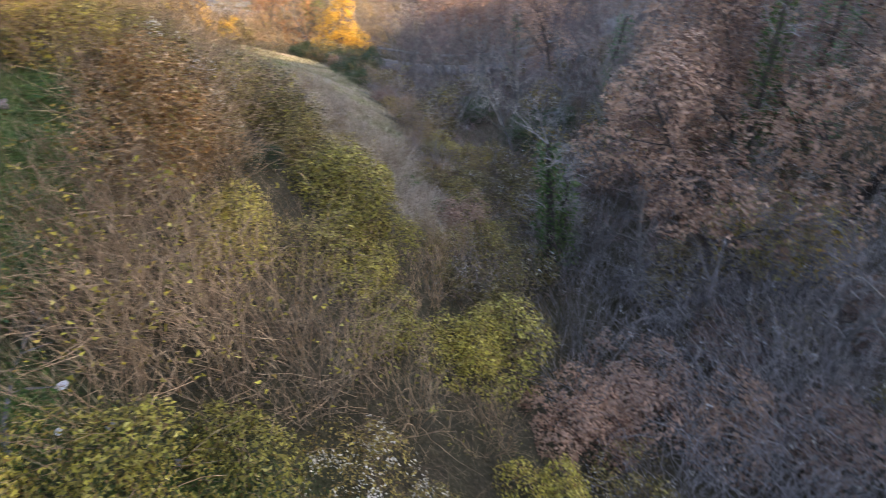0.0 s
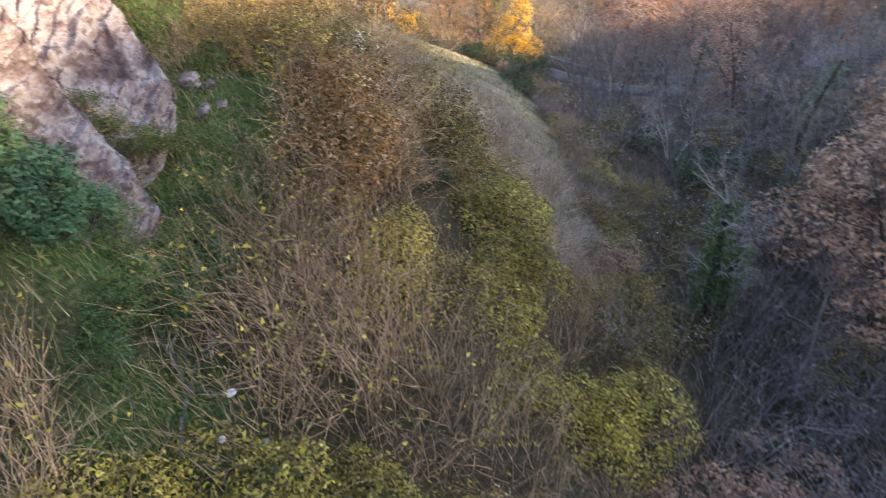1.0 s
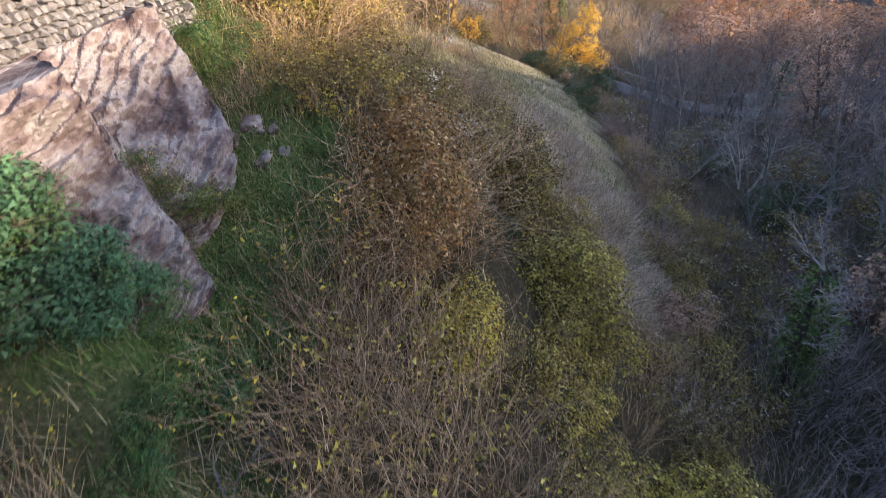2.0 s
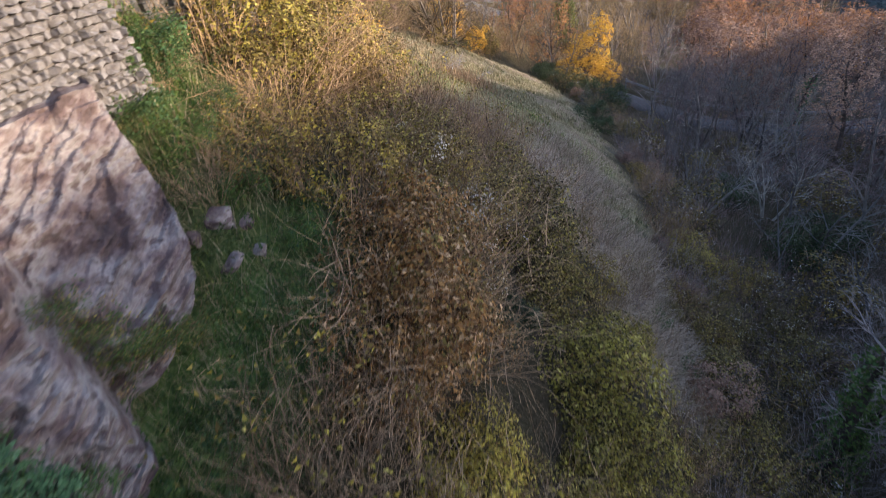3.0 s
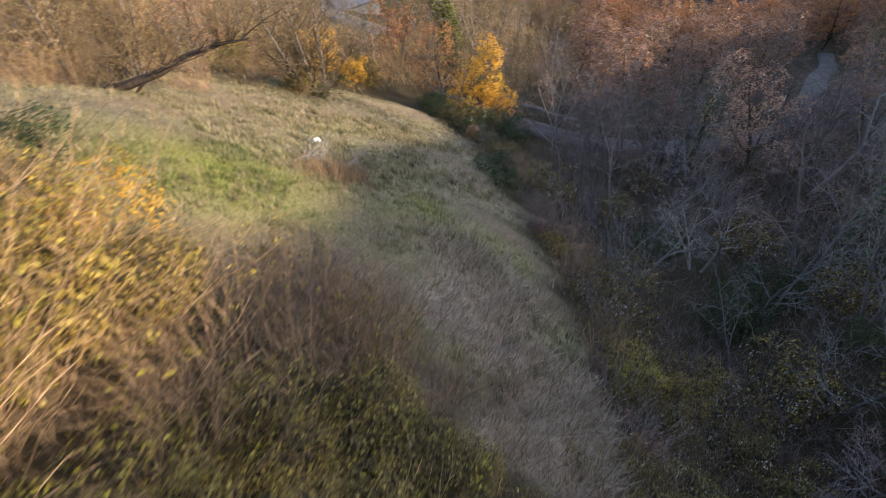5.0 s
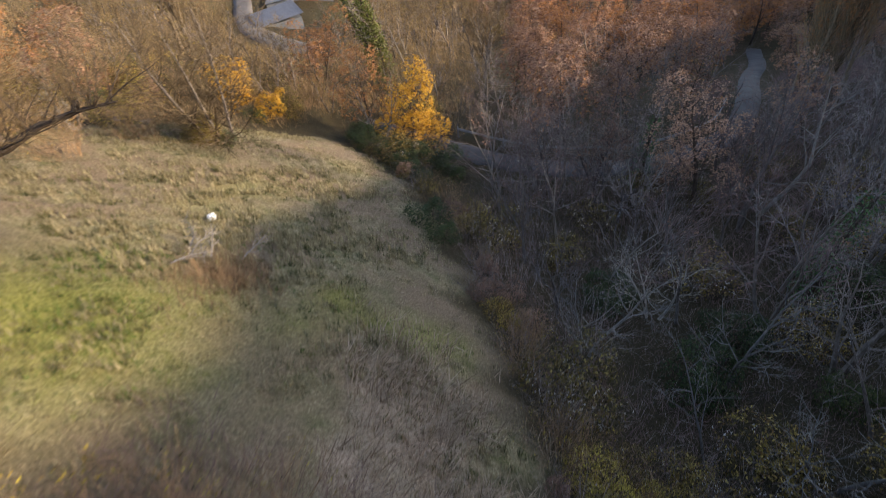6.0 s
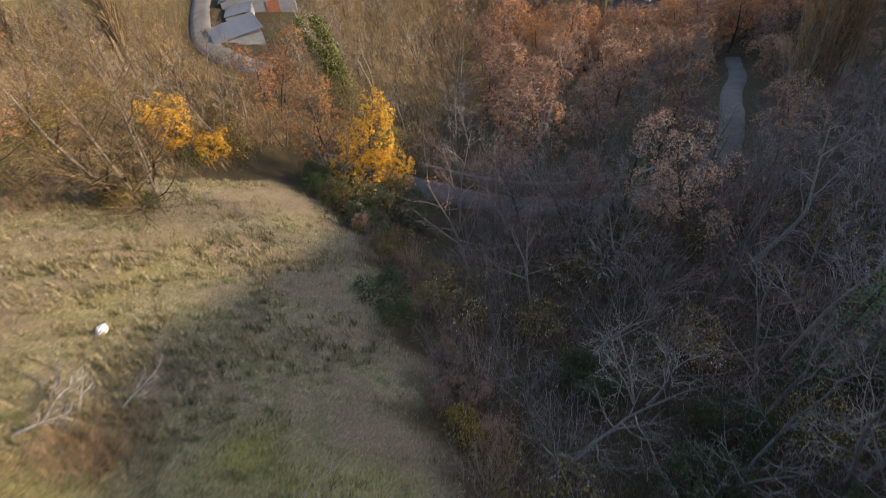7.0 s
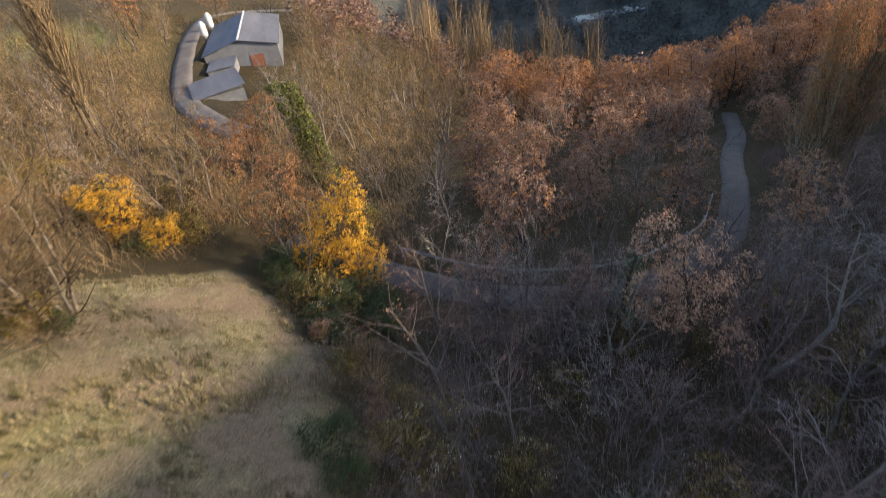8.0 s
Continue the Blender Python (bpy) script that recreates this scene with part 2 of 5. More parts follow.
LEAF_LIME = leaf_material("yellow_green_leaves", [(0.025, 0.021, 0.007), (0.10, 0.08, 0.016), (0.27, 0.22, 0.035), (0.44, 0.365, 0.055), (0.15, 0.08, 0.028), (0.60, 0.50, 0.12)], 0.22)
LEAF_OLIVE = leaf_material("dark_olive_leaves", [(0.018, 0.015, 0.006), (0.07, 0.055, 0.014), (0.19, 0.15, 0.034), (0.12, 0.068, 0.03), (0.40, 0.32, 0.10)], 0.2)
LEAF_GOLD = leaf_material("golden_leaves", [(0.30, 0.14, 0.025), (0.58, 0.31, 0.03), (0.72, 0.43, 0.045), (0.62, 0.31, 0.035), (0.78, 0.52, 0.07)], 0.35, False)
LEAF_AMBER = leaf_material("amber_leaves", [(0.30, 0.13, 0.05), (0.42, 0.20, 0.07), (0.35, 0.18, 0.09), (0.27, 0.15, 0.08)])
LEAF_RUST = leaf_material("rusty_dry_leaves", [(0.11, 0.06, 0.045), (0.24, 0.14, 0.098), (0.34, 0.21, 0.148), (0.20, 0.13, 0.10)], 0.2)
LEAF_OAK = leaf_material("dry_oak_leaves", [(0.18, 0.098, 0.066), (0.43, 0.245, 0.155), (0.60, 0.36, 0.23), (0.36, 0.21, 0.145)], 0.2, False)
LEAF_OCHRE = leaf_material("ochre_leaves", [(0.05, 0.034, 0.014), (0.24, 0.175, 0.042), (0.15, 0.09, 0.04), (0.46, 0.37, 0.09)], 0.22)
LEAF_IVY = leaf_material("ivy_leaves", [(0.025, 0.06, 0.028), (0.055, 0.12, 0.05), (0.10, 0.18, 0.08)], 0.12)
LEAF_MOSS = leaf_material("olive_ivy_leaves", [(0.045, 0.055, 0.014), (0.11, 0.125, 0.03), (0.20, 0.205, 0.05)], 0.15, False)
LEAF_DARK = leaf_material("dark_evergreen_leaves", [(0.02, 0.035, 0.014), (0.04, 0.06, 0.02), (0.075, 0.095, 0.03)], 0.15)
LEAF_GREEN = leaf_material("fresh_green_leaves", [(0.035, 0.07, 0.018), (0.07, 0.125, 0.03), (0.13, 0.175, 0.046)], 0.22)
SEED_WHITE = leaf_material("fluffy_seed_heads", [(0.42, 0.38, 0.34), (0.62, 0.58, 0.54), (0.75, 0.72, 0.68)], 0.4)
GRASS_DRY = leaf_material("dry_meadow_grass", [(0.21, 0.175, 0.105), (0.36, 0.305, 0.185), (0.50, 0.43, 0.27), (0.17, 0.16, 0.08), (0.33, 0.285, 0.17)])
GRASS_GREEN = leaf_material("green_grass", [(0.06, 0.11, 0.025), (0.11, 0.185, 0.038), (0.20, 0.24, 0.06), (0.33, 0.28, 0.13)])
GRASS_PALE = leaf_material("bleached_grass", [(0.40, 0.285, 0.195), (0.60, 0.475, 0.36), (0.13, 0.085, 0.05), (0.46, 0.345, 0.25), (0.20, 0.165, 0.075)], 0.3, False)
ROCK = surface("pinkish_rock", [(0.30, (0.07, 0.044, 0.04)), (0.42, (0.135, 0.088, 0.08)), (0.50, (0.23, 0.175, 0.16)), (0.56, (0.31, 0.265, 0.245)), (0.62, (0.13, 0.088, 0.08)), (0.74, (0.21, 0.155, 0.143))], 2.1, 0.9, 0.9, 0.05, 0, (0.9, 0.9, 1.6), 10, True)
MORTAR = surface("earth_mortar", [(0.3, (0.12, 0.098, 0.085)), (0.7, (0.22, 0.187, 0.167))], 3.0, 0.95, 0.7, 0.02, 0, None, 25, True)
# terrace wall stone, darkened in its colour to stand in shade
DARK_STONE = surface("shaded_wall_stone", [(0.3, (0.07, 0.06, 0.05)), (0.5, (0.16, 0.14, 0.12)), (0.75, (0.12, 0.115, 0.09))], 2.5, 0.92, 0.6, 0.02, 0, None, 22, True)
STONE = surface("wall_stone", [(0.3, (0.11, 0.09, 0.083)), (0.5, (0.26, 0.23, 0.215)), (0.62, (0.15, 0.13, 0.12)), (0.75, (0.21, 0.185, 0.175))], 5.0, 0.92, 0.6, 0.02, 0, None, 22, True)
ASPHALT = surface("worn_lane", [(0.3, (0.055, 0.052, 0.052)), (0.7, (0.11, 0.10, 0.098))], 0.7, 0.9, 0.4, 0.01, 0, None, 30, True)
GRAVEL = surface("gravel_track", [(0.3, (0.12, 0.105, 0.10)), (0.7, (0.20, 0.178, 0.168))], 0.5, 0.95, 0.6, 0.02, 0, None, 18, True)
# farm roofs and walls: the shade over them is put into bluish, darkened colours
ROOF_SHADED = surface("shaded_corrugated_roof", [(0.35, (0.115, 0.12, 0.145)), (0.65, (0.19, 0.195, 0.22))], 0.5, 0.6, 0.3, 0.02, 0, (1, 0.2, 1), 7)
RENDERED = surface("shaded_rendered_wall", [(0.3, (0.15, 0.165, 0.195)), (0.7, (0.24, 0.26, 0.295))], 0.8, 0.9, 0.2)
WHITE_PLASTIC = surface("white_plastic", [(0.3, (0.62, 0.63, 0.65)), (0.7, (0.8, 0.8, 0.8))], 2.0, 0.5, 0.2)
GALVANISED = surface("weathered_steel", [(0.3, (0.17, 0.17, 0.17)), (0.7, (0.27, 0.27, 0.27))], 3.0, 0.7, 0.1, 0.01, 0.2)
# haze and valley shade are mixed into this dull grey foliage colour
LEAF_HAZE = leaf_material("hazy_distant_foliage", [(0.07, 0.082, 0.078), (0.085, 0.095, 0.088), (0.10, 0.105, 0.09)], 0.1)
GRASS_TUSS = leaf_material("tussock_grass", [(0.06, 0.065, 0.028), (0.12, 0.12, 0.05), (0.21, 0.18, 0.09)])
DOOR_RED = surface("rusty_red_door", [(0.3, (0.22, 0.08, 0.05)), (0.7, (0.33, 0.13, 0.08))], 2.0, 0.8, 0.2)
WATER, _n, _l, _p = material("river_water")
_p.inputs["Base Color"].default_value = (0.05, 0.07, 0.08, 1)
_p.inputs["Roughness"].default_value = 0.12
_l.new(bump(_n, _l, noise_node(_n, _l, 0.4, 3), 0.15, 0.1), _p.inputs["Normal"])


# ---- ground ----
def spaced(fine0, fine1, step, lo, hi, growth=1.16):
    mid = list(np.arange(fine0, fine1 + step / 2, step))
    up, s = [mid[-1]], step
    while up[-1] < hi:
        s *= growth
        up.append(up[-1] + s)
    down, s = [mid[0]], step
    while down[-1] > lo:
        s *= growth
        down.append(down[-1] - s)
    return np.array(down[:0:-1] + mid + up[1:])


def lump(x, y, cx, cy, rx, ry):
    return np.exp(-(((x - cx) / rx) ** 2 + ((y - cy) / ry) ** 2))


MEADOW_EDGE = [(13, -3.0), (17, -2.6), (22, -3.2), (28, -5.4), (34, -7.4), (38, -9.6), (40.4, -11.6), (42.3, -13.8), (44, -16)]


def meadow_weight(x, y):
    """1 on the open grass slope, 0 in the thickets and woods."""
    edge = np.interp(y, *zip(*MEADOW_EDGE)) + 0.45 * np.sin(1.6 * y) + 0.3 * np.sin(3.7 * y + 1)
    side = np.clip((edge - x) / 1.3, 0, 1)
    return side * np.clip((y - 14.5) / 3, 0, 1) * np.clip((43.6 + np.minimum(1.3 * (x + 16), 0) - y) / 1.2, 0, 1) * np.clip((x + 34) / 4, 0, 1)


def green_weight(x, y):
    """Fresh grass and low green plants."""
    g = lump(x, y, -6.95, 6.6, 0.95, 2.2) + lump(x, y, -6.5, 4.4, 0.65, 1.3) + lump(x, y, -8.8, 8.7, 0.9, 1.0) + 0.9 * lump(x, y, -12.4, 19.9, 2.7, 2.9) + 0.4 * lump(x, y, -14.6, 29.5, 0.7, 2.6)
    g = g + 0.75 * lump(x, y, -8.4, 23.7, 0.55, 0.8) + 0.8 * lump(x, y, -6.9, 23.2, 1.0, 0.7) + 0.6 * lump(x, y, -5.8, 23.4, 0.8, 1.0) + 0.35 * lump(x, y, -8.6, 21.8, 0.6, 0.8) + 0.7 * lump(x, y, -3.4, 2.6, 1.0, 0.7) + 0.8 * lump(x, y, -5.0, 2.9, 0.45, 0.7)
    return np.clip(g + 0.9 * lump(x, y, -60, 92, 9, 12) + 0.3 * lump(x, y, -27, 90, 3, 6), 0, 1)


def pale_weight(x, y):
    """Long bleached grass down the slope between thicket and gully."""
    mid, half = np.interp(y, [9, 11, 13, 15, 17, 19, 21, 24], [-0.9, -1.3, -2.0, -3.1, -4.0, -5.0, -6.0, -6.8]), np.interp(y, [9, 11, 13, 15, 17, 20, 24], [0.45, 0.7, 1.1, 1.5, 1.5, 1.7, 1.3])
    ragged = 0.5 * np.sin(0.9 * x + 1.1 * y + 1.3 * np.sin(0.8 * y)) * np.sin(1.2 * y - 0.7 * x) + 0.6 * np.sin(1.9 * x + 1.6 * np.sin(1.1 * y)) * np.cos(1.3 * y + 1.2 * np.sin(1.7 * x)) + 0.25 * np.sin(4.3 * x + 2.0 * y) * np.sin(3.1 * y - x)
    return np.clip(1.3 - np.abs(x - mid) / half + ragged, 0, 1) * np.clip((y - 11.4) / 2, 0, 1) * np.clip((24.5 - y) / 5, 0, 1)


gx = spaced(-28, 12, 0.25, -4500, 4500)
gy = spaced(-3, 47, 0.25, -4500, 4500)
gx = gx[(gx < -56) | (gx > -28.1)]
gy = gy[(gy < 47.1) | (gy > 134)]
gy = np.sort(np.concatenate([gy, np.arange(47.6, 134, 0.8)]))
gx = np.sort(np.concatenate([gx, np.arange(-56, -28.2, 0.8), [59.0, 61.5, 62.0, 62.5, 66.0]]))
mx, my = np.meshgrid(gx, gy)
mz = ground_z(mx, my)
rough = np.zeros(mx.shape)
for (fx, fy, ph, amp) in ((0.55, 0.4, 0.3, 0.10), (-0.8, 0.95, 1.7, 0.07), (1.9, 1.3, 0.5, 0.035), (-1.4, 2.6, 2.2, 0.03), (3.6, -2.9, 1.1, 0.018)):
    rough += amp * np.sin(fx * mx + 1.3 * np.sin(0.31 * my + ph) + ph) * np.cos(fy * my + 1.1 * np.sin(0.27 * mx + 2 * ph))
lane_far = np.full(mx.shape, 99.0)
for line in (LANE_LINE, TRACK_LINE):
    for px, py in line[::3]:
        lane_far = np.minimum(lane_far, np.hypot(mx - px, my - py))
tuss = 0.085 * np.abs(np.sin(4.1 * mx + 2.2 * np.sin(1.7 * my)) * np.cos(4.6 * my + 2.0 * np.sin(1.9 * mx + 0.7))) * meadow_weight(mx, my)
tuss += 0.04 * np.sin(8.3 * mx + 2.6 * np.sin(2.1 * my)) * np.cos(7.7 * my + 2.2 * np.sin(2.7 * mx + 1.0)) * meadow_weight(mx, my)
mz = mz + tuss + rough * np.clip((lane_far - 2.2) / 3, 0, 1)
far = np.clip((np.hypot(mx, my - 60) - 330) / 1500, 0, 1)
mz = mz + far * (30 * np.sin(mx / 420 + 1) + 26 * np.cos(my / 510))
verts = np.stack([mx.ravel(), my.ravel(), mz.ravel()], 1)
ny, nx = mx.shape
idx = np.arange(nx * ny).reshape(ny, nx)
faces = np.stack([idx[:-1, :-1].ravel(), idx[:-1, 1:].ravel(), idx[1:, 1:].ravel(), idx[1:, :-1].ravel()], 1)

EARTH, n, l, p = material("hillside_ground")
cover = n.new("ShaderNodeAttribute")
cover.attribute_name = "cover"
sep = n.new("ShaderNodeSeparateColor")
l.new(cover.outputs["Color"], sep.inputs[0])
coarse, medium, fine = noise_node(n, l, 0.35, 4), noise_node(n, l, 1.9, 5, 0.7), noise_node(n, l, 16, 4, 0.75)
# leaf litter, darkened beyond its own brown to deepen the shade under thickets
litter = ramp(n, l, fine, [(0.3, (0.022, 0.015, 0.01)), (0.5, (0.055, 0.037, 0.024)), (0.68, (0.12, 0.082, 0.052))])
litter = mix_rgb(n, l, medium, litter, mix_rgb(n, l, 0.5, litter, (0.07, 0.075, 0.03)))
straw = ramp(n, l, fine, [(0.28, (0.12, 0.10, 0.06)), (0.5, (0.31, 0.26, 0.16)), (0.7, (0.50, 0.43, 0.29))])
sward = ramp(n, l, fine, [(0.3, (0.075, 0.08, 0.035)), (0.55, (0.19, 0.175, 0.085)), (0.75, (0.35, 0.30, 0.17))])
patch = ramp(n, l, medium, [(0.38, (0, 0, 0)), (0.62, (1, 1, 1))])
grassy = mix_rgb(n, l, patch, straw, sward)
fresh = ramp(n, l, fine, [(0.3, (0.04, 0.07, 0.02)), (0.48, (0.085, 0.15, 0.038)), (0.58, (0.15, 0.19, 0.06)), (0.7, (0.27, 0.22, 0.12))])
worn = ramp(n, l, coarse, [(0.38, (0, 0, 0)), (0.56, (0.9, 0.9, 0.9))])
grassy = mix_rgb(n, l, worn, grassy, ramp(n, l, fine, [(0.3, (0.12, 0.085, 0.06)), (0.55, (0.27, 0.20, 0.14)), (0.75, (0.44, 0.35, 0.25))]))
c = mix_rgb(n, l, sep.outputs[0], litter, grassy)
lawn = ramp(n, l, fine, [(0.3, (0.11, 0.13, 0.03)), (0.5, (0.27, 0.265, 0.06)), (0.75, (0.45, 0.41, 0.13))])
fresh = mix_rgb(n, l, sep.outputs[0], fresh, lawn)
c = mix_rgb(n, l, sep.outputs[1], c, fresh)
# valley ground beyond y = 150: distance haze and shade painted as dim grey-green
hazy_woodland = ramp(n, l, noise_node(n, l, 0.12, 6, 0.75), [(0.3, (0.035, 0.042, 0.04)), (0.5, (0.075, 0.08, 0.072)), (0.7, (0.13, 0.12, 0.10))])
c = mix_rgb(n, l, cover.outputs["Alpha"], c, hazy_woodland)
pale = ramp(n, l, fine, [(0.28, (0.09, 0.066, 0.045)), (0.42, (0.31, 0.235, 0.175)), (0.55, (0.50, 0.40, 0.31)), (0.75, (0.66, 0.55, 0.44))])
c = mix_rgb(n, l, sep.outputs[2], c, pale)
l.new(c, p.inputs["Base Color"])
p.inputs["Roughness"].default_value = 0.95
p.inputs["Specular IOR Level"].default_value = 0.15
l.new(bump(n, l, fine, 1.0, 0.12), p.inputs["Normal"])

ground_mesh = array_mesh("ground", verts, faces, EARTH, True)
tint = ground_mesh.attributes.new("cover", "FLOAT_COLOR", "POINT")
fieldside = 0.7 * np.clip(lump(mx, my, -60, 92, 9, 10), 0, 1)
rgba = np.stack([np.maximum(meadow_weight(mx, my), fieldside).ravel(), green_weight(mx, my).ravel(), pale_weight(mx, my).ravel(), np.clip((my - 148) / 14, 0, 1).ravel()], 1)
tint.data.foreach_set("color", rgba.astype(np.float32).ravel())
ground = tagged(new("ground", ground_mesh), "steep hillside of dry grass, leaf litter and earth", "ground", kind="structure")


def ribbon(name, line, z, half, mat, lift=0.11):
    """A strip of road laid along a line, slightly cambered."""
    d = np.gradient(line, axis=0)
    d /= np.hypot(d[:, 0], d[:, 1])[:, None] + 1e-9
    side = np.stack([d[:, 1], -d[:, 0]], 1)
    across = [(-1.12, -0.25), (-1.0, -0.02), (-0.5, 0.02), (0, 0.035), (0.5, 0.02), (1.0, -0.02), (1.12, -0.25)]
    rows = []
    for f, h in across:
        wob = half * f * (1 + 0.03 * np.sin(line[:, 1] * 0.9 + 5 * f) * (abs(f) > 0.9))
        rows.append(np.concatenate([line + side * wob[:, None], (z + lift + h)[:, None]], 1))
    v = np.stack(rows, 1).reshape(-1, 3)
    k, m = len(across), len(line)
    i = np.arange(m * k).reshape(m, k)
    f = np.stack([i[:-1, :-1].ravel(), i[:-1, 1:].ravel(), i[1:, 1:].ravel(), i[1:, :-1].ravel()], 1)
    return new(name, array_mesh(name, v, f, mat, True))


tagged(ribbon("road", LANE_LINE, LANE_Z, 0.85, ASPHALT), "narrow grey asphalt lane bending through the wood", "road", kind="structure")
tagged(ribbon("farm_track", TRACK_LINE, TRACK_Z, 1.2, GRAVEL), "pale gravel farm track beside the barn", "track", kind="structure")


# ---- plants ----
def turned(axis, angle, spin):
    """A direction at an angle from the axis, spun round it."""
    a = axis.orthogonal().normalized()
    b = axis.cross(a).normalized()
    return (axis * math.cos(angle) + (a * math.cos(spin) + b * math.sin(spin)) * math.sin(angle)).normalized()


def grow(r, geos, tips, p, d, length, radius, level, S):
    """Grows one branch and its side branches; tips gathers where leaves may sit."""
    n = S["seg"][level]
    pts, radii, ways = [p], [radius], [d]
    for i in range(n):
        d = (d + Vector((r.gauss(0, 1), r.gauss(0, 1), r.gauss(0, 1))) * S["wander"][level] + Vector((0, 0, S["up"][level]))).normalized()
        p = p + d * (length / n)
        pts.append(p)
        ways.append(d)
        radii.append(radius * (1 - (i + 1) / n * S["taper"][level]))
    geos[min(level, len(geos) - 1) if level < 2 else -1].tube(pts, radii, S["sides"][level])
    if level >= S["leafy"]:
        tips.extend(pts[1:])
    if level == len(S["seg"]) - 1:
        return
    k = S["kids"][level]
    spin = r.random() * 6.28
    for c in range(k):
        f = S["from"][level] + (1 - S["from"][level]) * (c + r.random()) / k
        at = f * n
        i = min(int(at), n - 1)
        q = pts[i].lerp(pts[i + 1], at - i)
        spin += 2.4 + r.uniform(-0.4, 0.4)
        way = turned(ways[i + 1], radians(S["angle"][level] * r.uniform(0.75, 1.25)), spin)
        reach = length * S["reach"][level] * r.uniform(0.7, 1.15) * (1 - S["cone"][level] * f)
        grow(r, geos, tips, q, way, reach, max(radii[i] * S["thin"][level], 0.004), level + 1, S)


BARE = dict(seg=(6, 4, 3, 1), wander=(0.09, 0.14, 0.18, 0.22), up=(0.06, 0.10, 0.07, 0.05), taper=(0.85, 0.85, 0.8, 0.6), sides=(5, 3, 2, 2),
            kids=(9, 7, 7), reach=(0.55, 0.5, 0.55), angle=(48, 42, 42), cone=(0.45, 0.35, 0.3), thin=(0.5, 0.6, 0.8), leafy=3)
BARE["from"] = (0.28, 0.2, 0.15)
LEAFY = dict(BARE, seg=(7, 5, 3), wander=(0.10, 0.16, 0.22), up=(0.05, 0.08, 0.03), taper=(0.85, 0.85, 0.7), sides=(6, 4, 3), kids=(12, 8), reach=(0.52, 0.45),
             angle=(55, 48), cone=(0.5, 0.35), thin=(0.45, 0.55), leafy=2)
LEAFY["from"] = (0.25, 0.15)
FAR = dict(LEAFY, seg=(5, 3, 2), sides=(4, 3, 3), kids=(10, 6), reach=(0.5, 0.5))
POPLAR = dict(BARE, seg=(10, 6, 3), wander=(0.02, 0.07, 0.12), up=(0.08, 0.25, 0.16), taper=(0.9, 0.85, 0.7), sides=(6, 3, 3), kids=(34, 9), reach=(0.30, 0.32),
              angle=(26, 22), cone=(0.65, 0.3), thin=(0.35, 0.6), leafy=2)
POPLAR["from"] = (0.12, 0.1)
SHRUB = dict(BARE, seg=(6, 2), wander=(0.16, 0.22), up=(-0.09, -0.08), taper=(0.75, 0.6), sides=(3, 2), kids=(7,), reach=(0.36,), angle=(38,), cone=(0.3,), thin=(0.7,), leafy=0)
SHRUB["from"] = (0.2,)


def leafy_domes(g, r, domes, count, big, bunch, droop, slim, fluffy=False, hang=0.0):
    """Sprays of leaves that stand out from the shells of overlapping domes; the space between stays open."""
    made = 0
    for _ in range(count * 3):
        if made >= count:
            return
        c, rad = domes[int(r.random() * len(domes))]
        w = Vector((r.gauss(0, 1), r.gauss(0, 1), r.gauss(0.45, 0.8))).normalized()
        q = c + w * rad * r.uniform(0.82, 1.0)
        if q.z < 0.1 or any((q - c2).length < 0.8 * r2 for c2, r2 in domes):
            continue
        way = (w + Vector((r.gauss(0, 0.5), r.gauss(0, 0.5), r.gauss(0.1, 0.4)))).normalized()
        reach = rad * r.uniform(0.15, 0.5) * (0.3 if fluffy else 1.0 + 0.9 * hang)
        way = way.lerp(Vector((0, 0, -1)), hang * r.uniform(0.5, 1.0)).normalized()
        tone = r.uniform(0.8, 1.2)
        face = w + Vector((0, 0, 0.5))
        for i in range(bunch):
            f = (i + r.random()) / bunch
            p = q + way * reach * (f - 0.35) - Vector((0, 0, 0.16 * f * f * reach)) + Vector((r.gauss(0, 1), r.gauss(0, 1), r.gauss(0, 1))) * (0.035 + 0.055 * (1 - f))
            g.leaf(p, r, big * tone * r.uniform(0.7, 1.25) * (1.1 - 0.3 * f), slim, droop, face)
        made += bunch


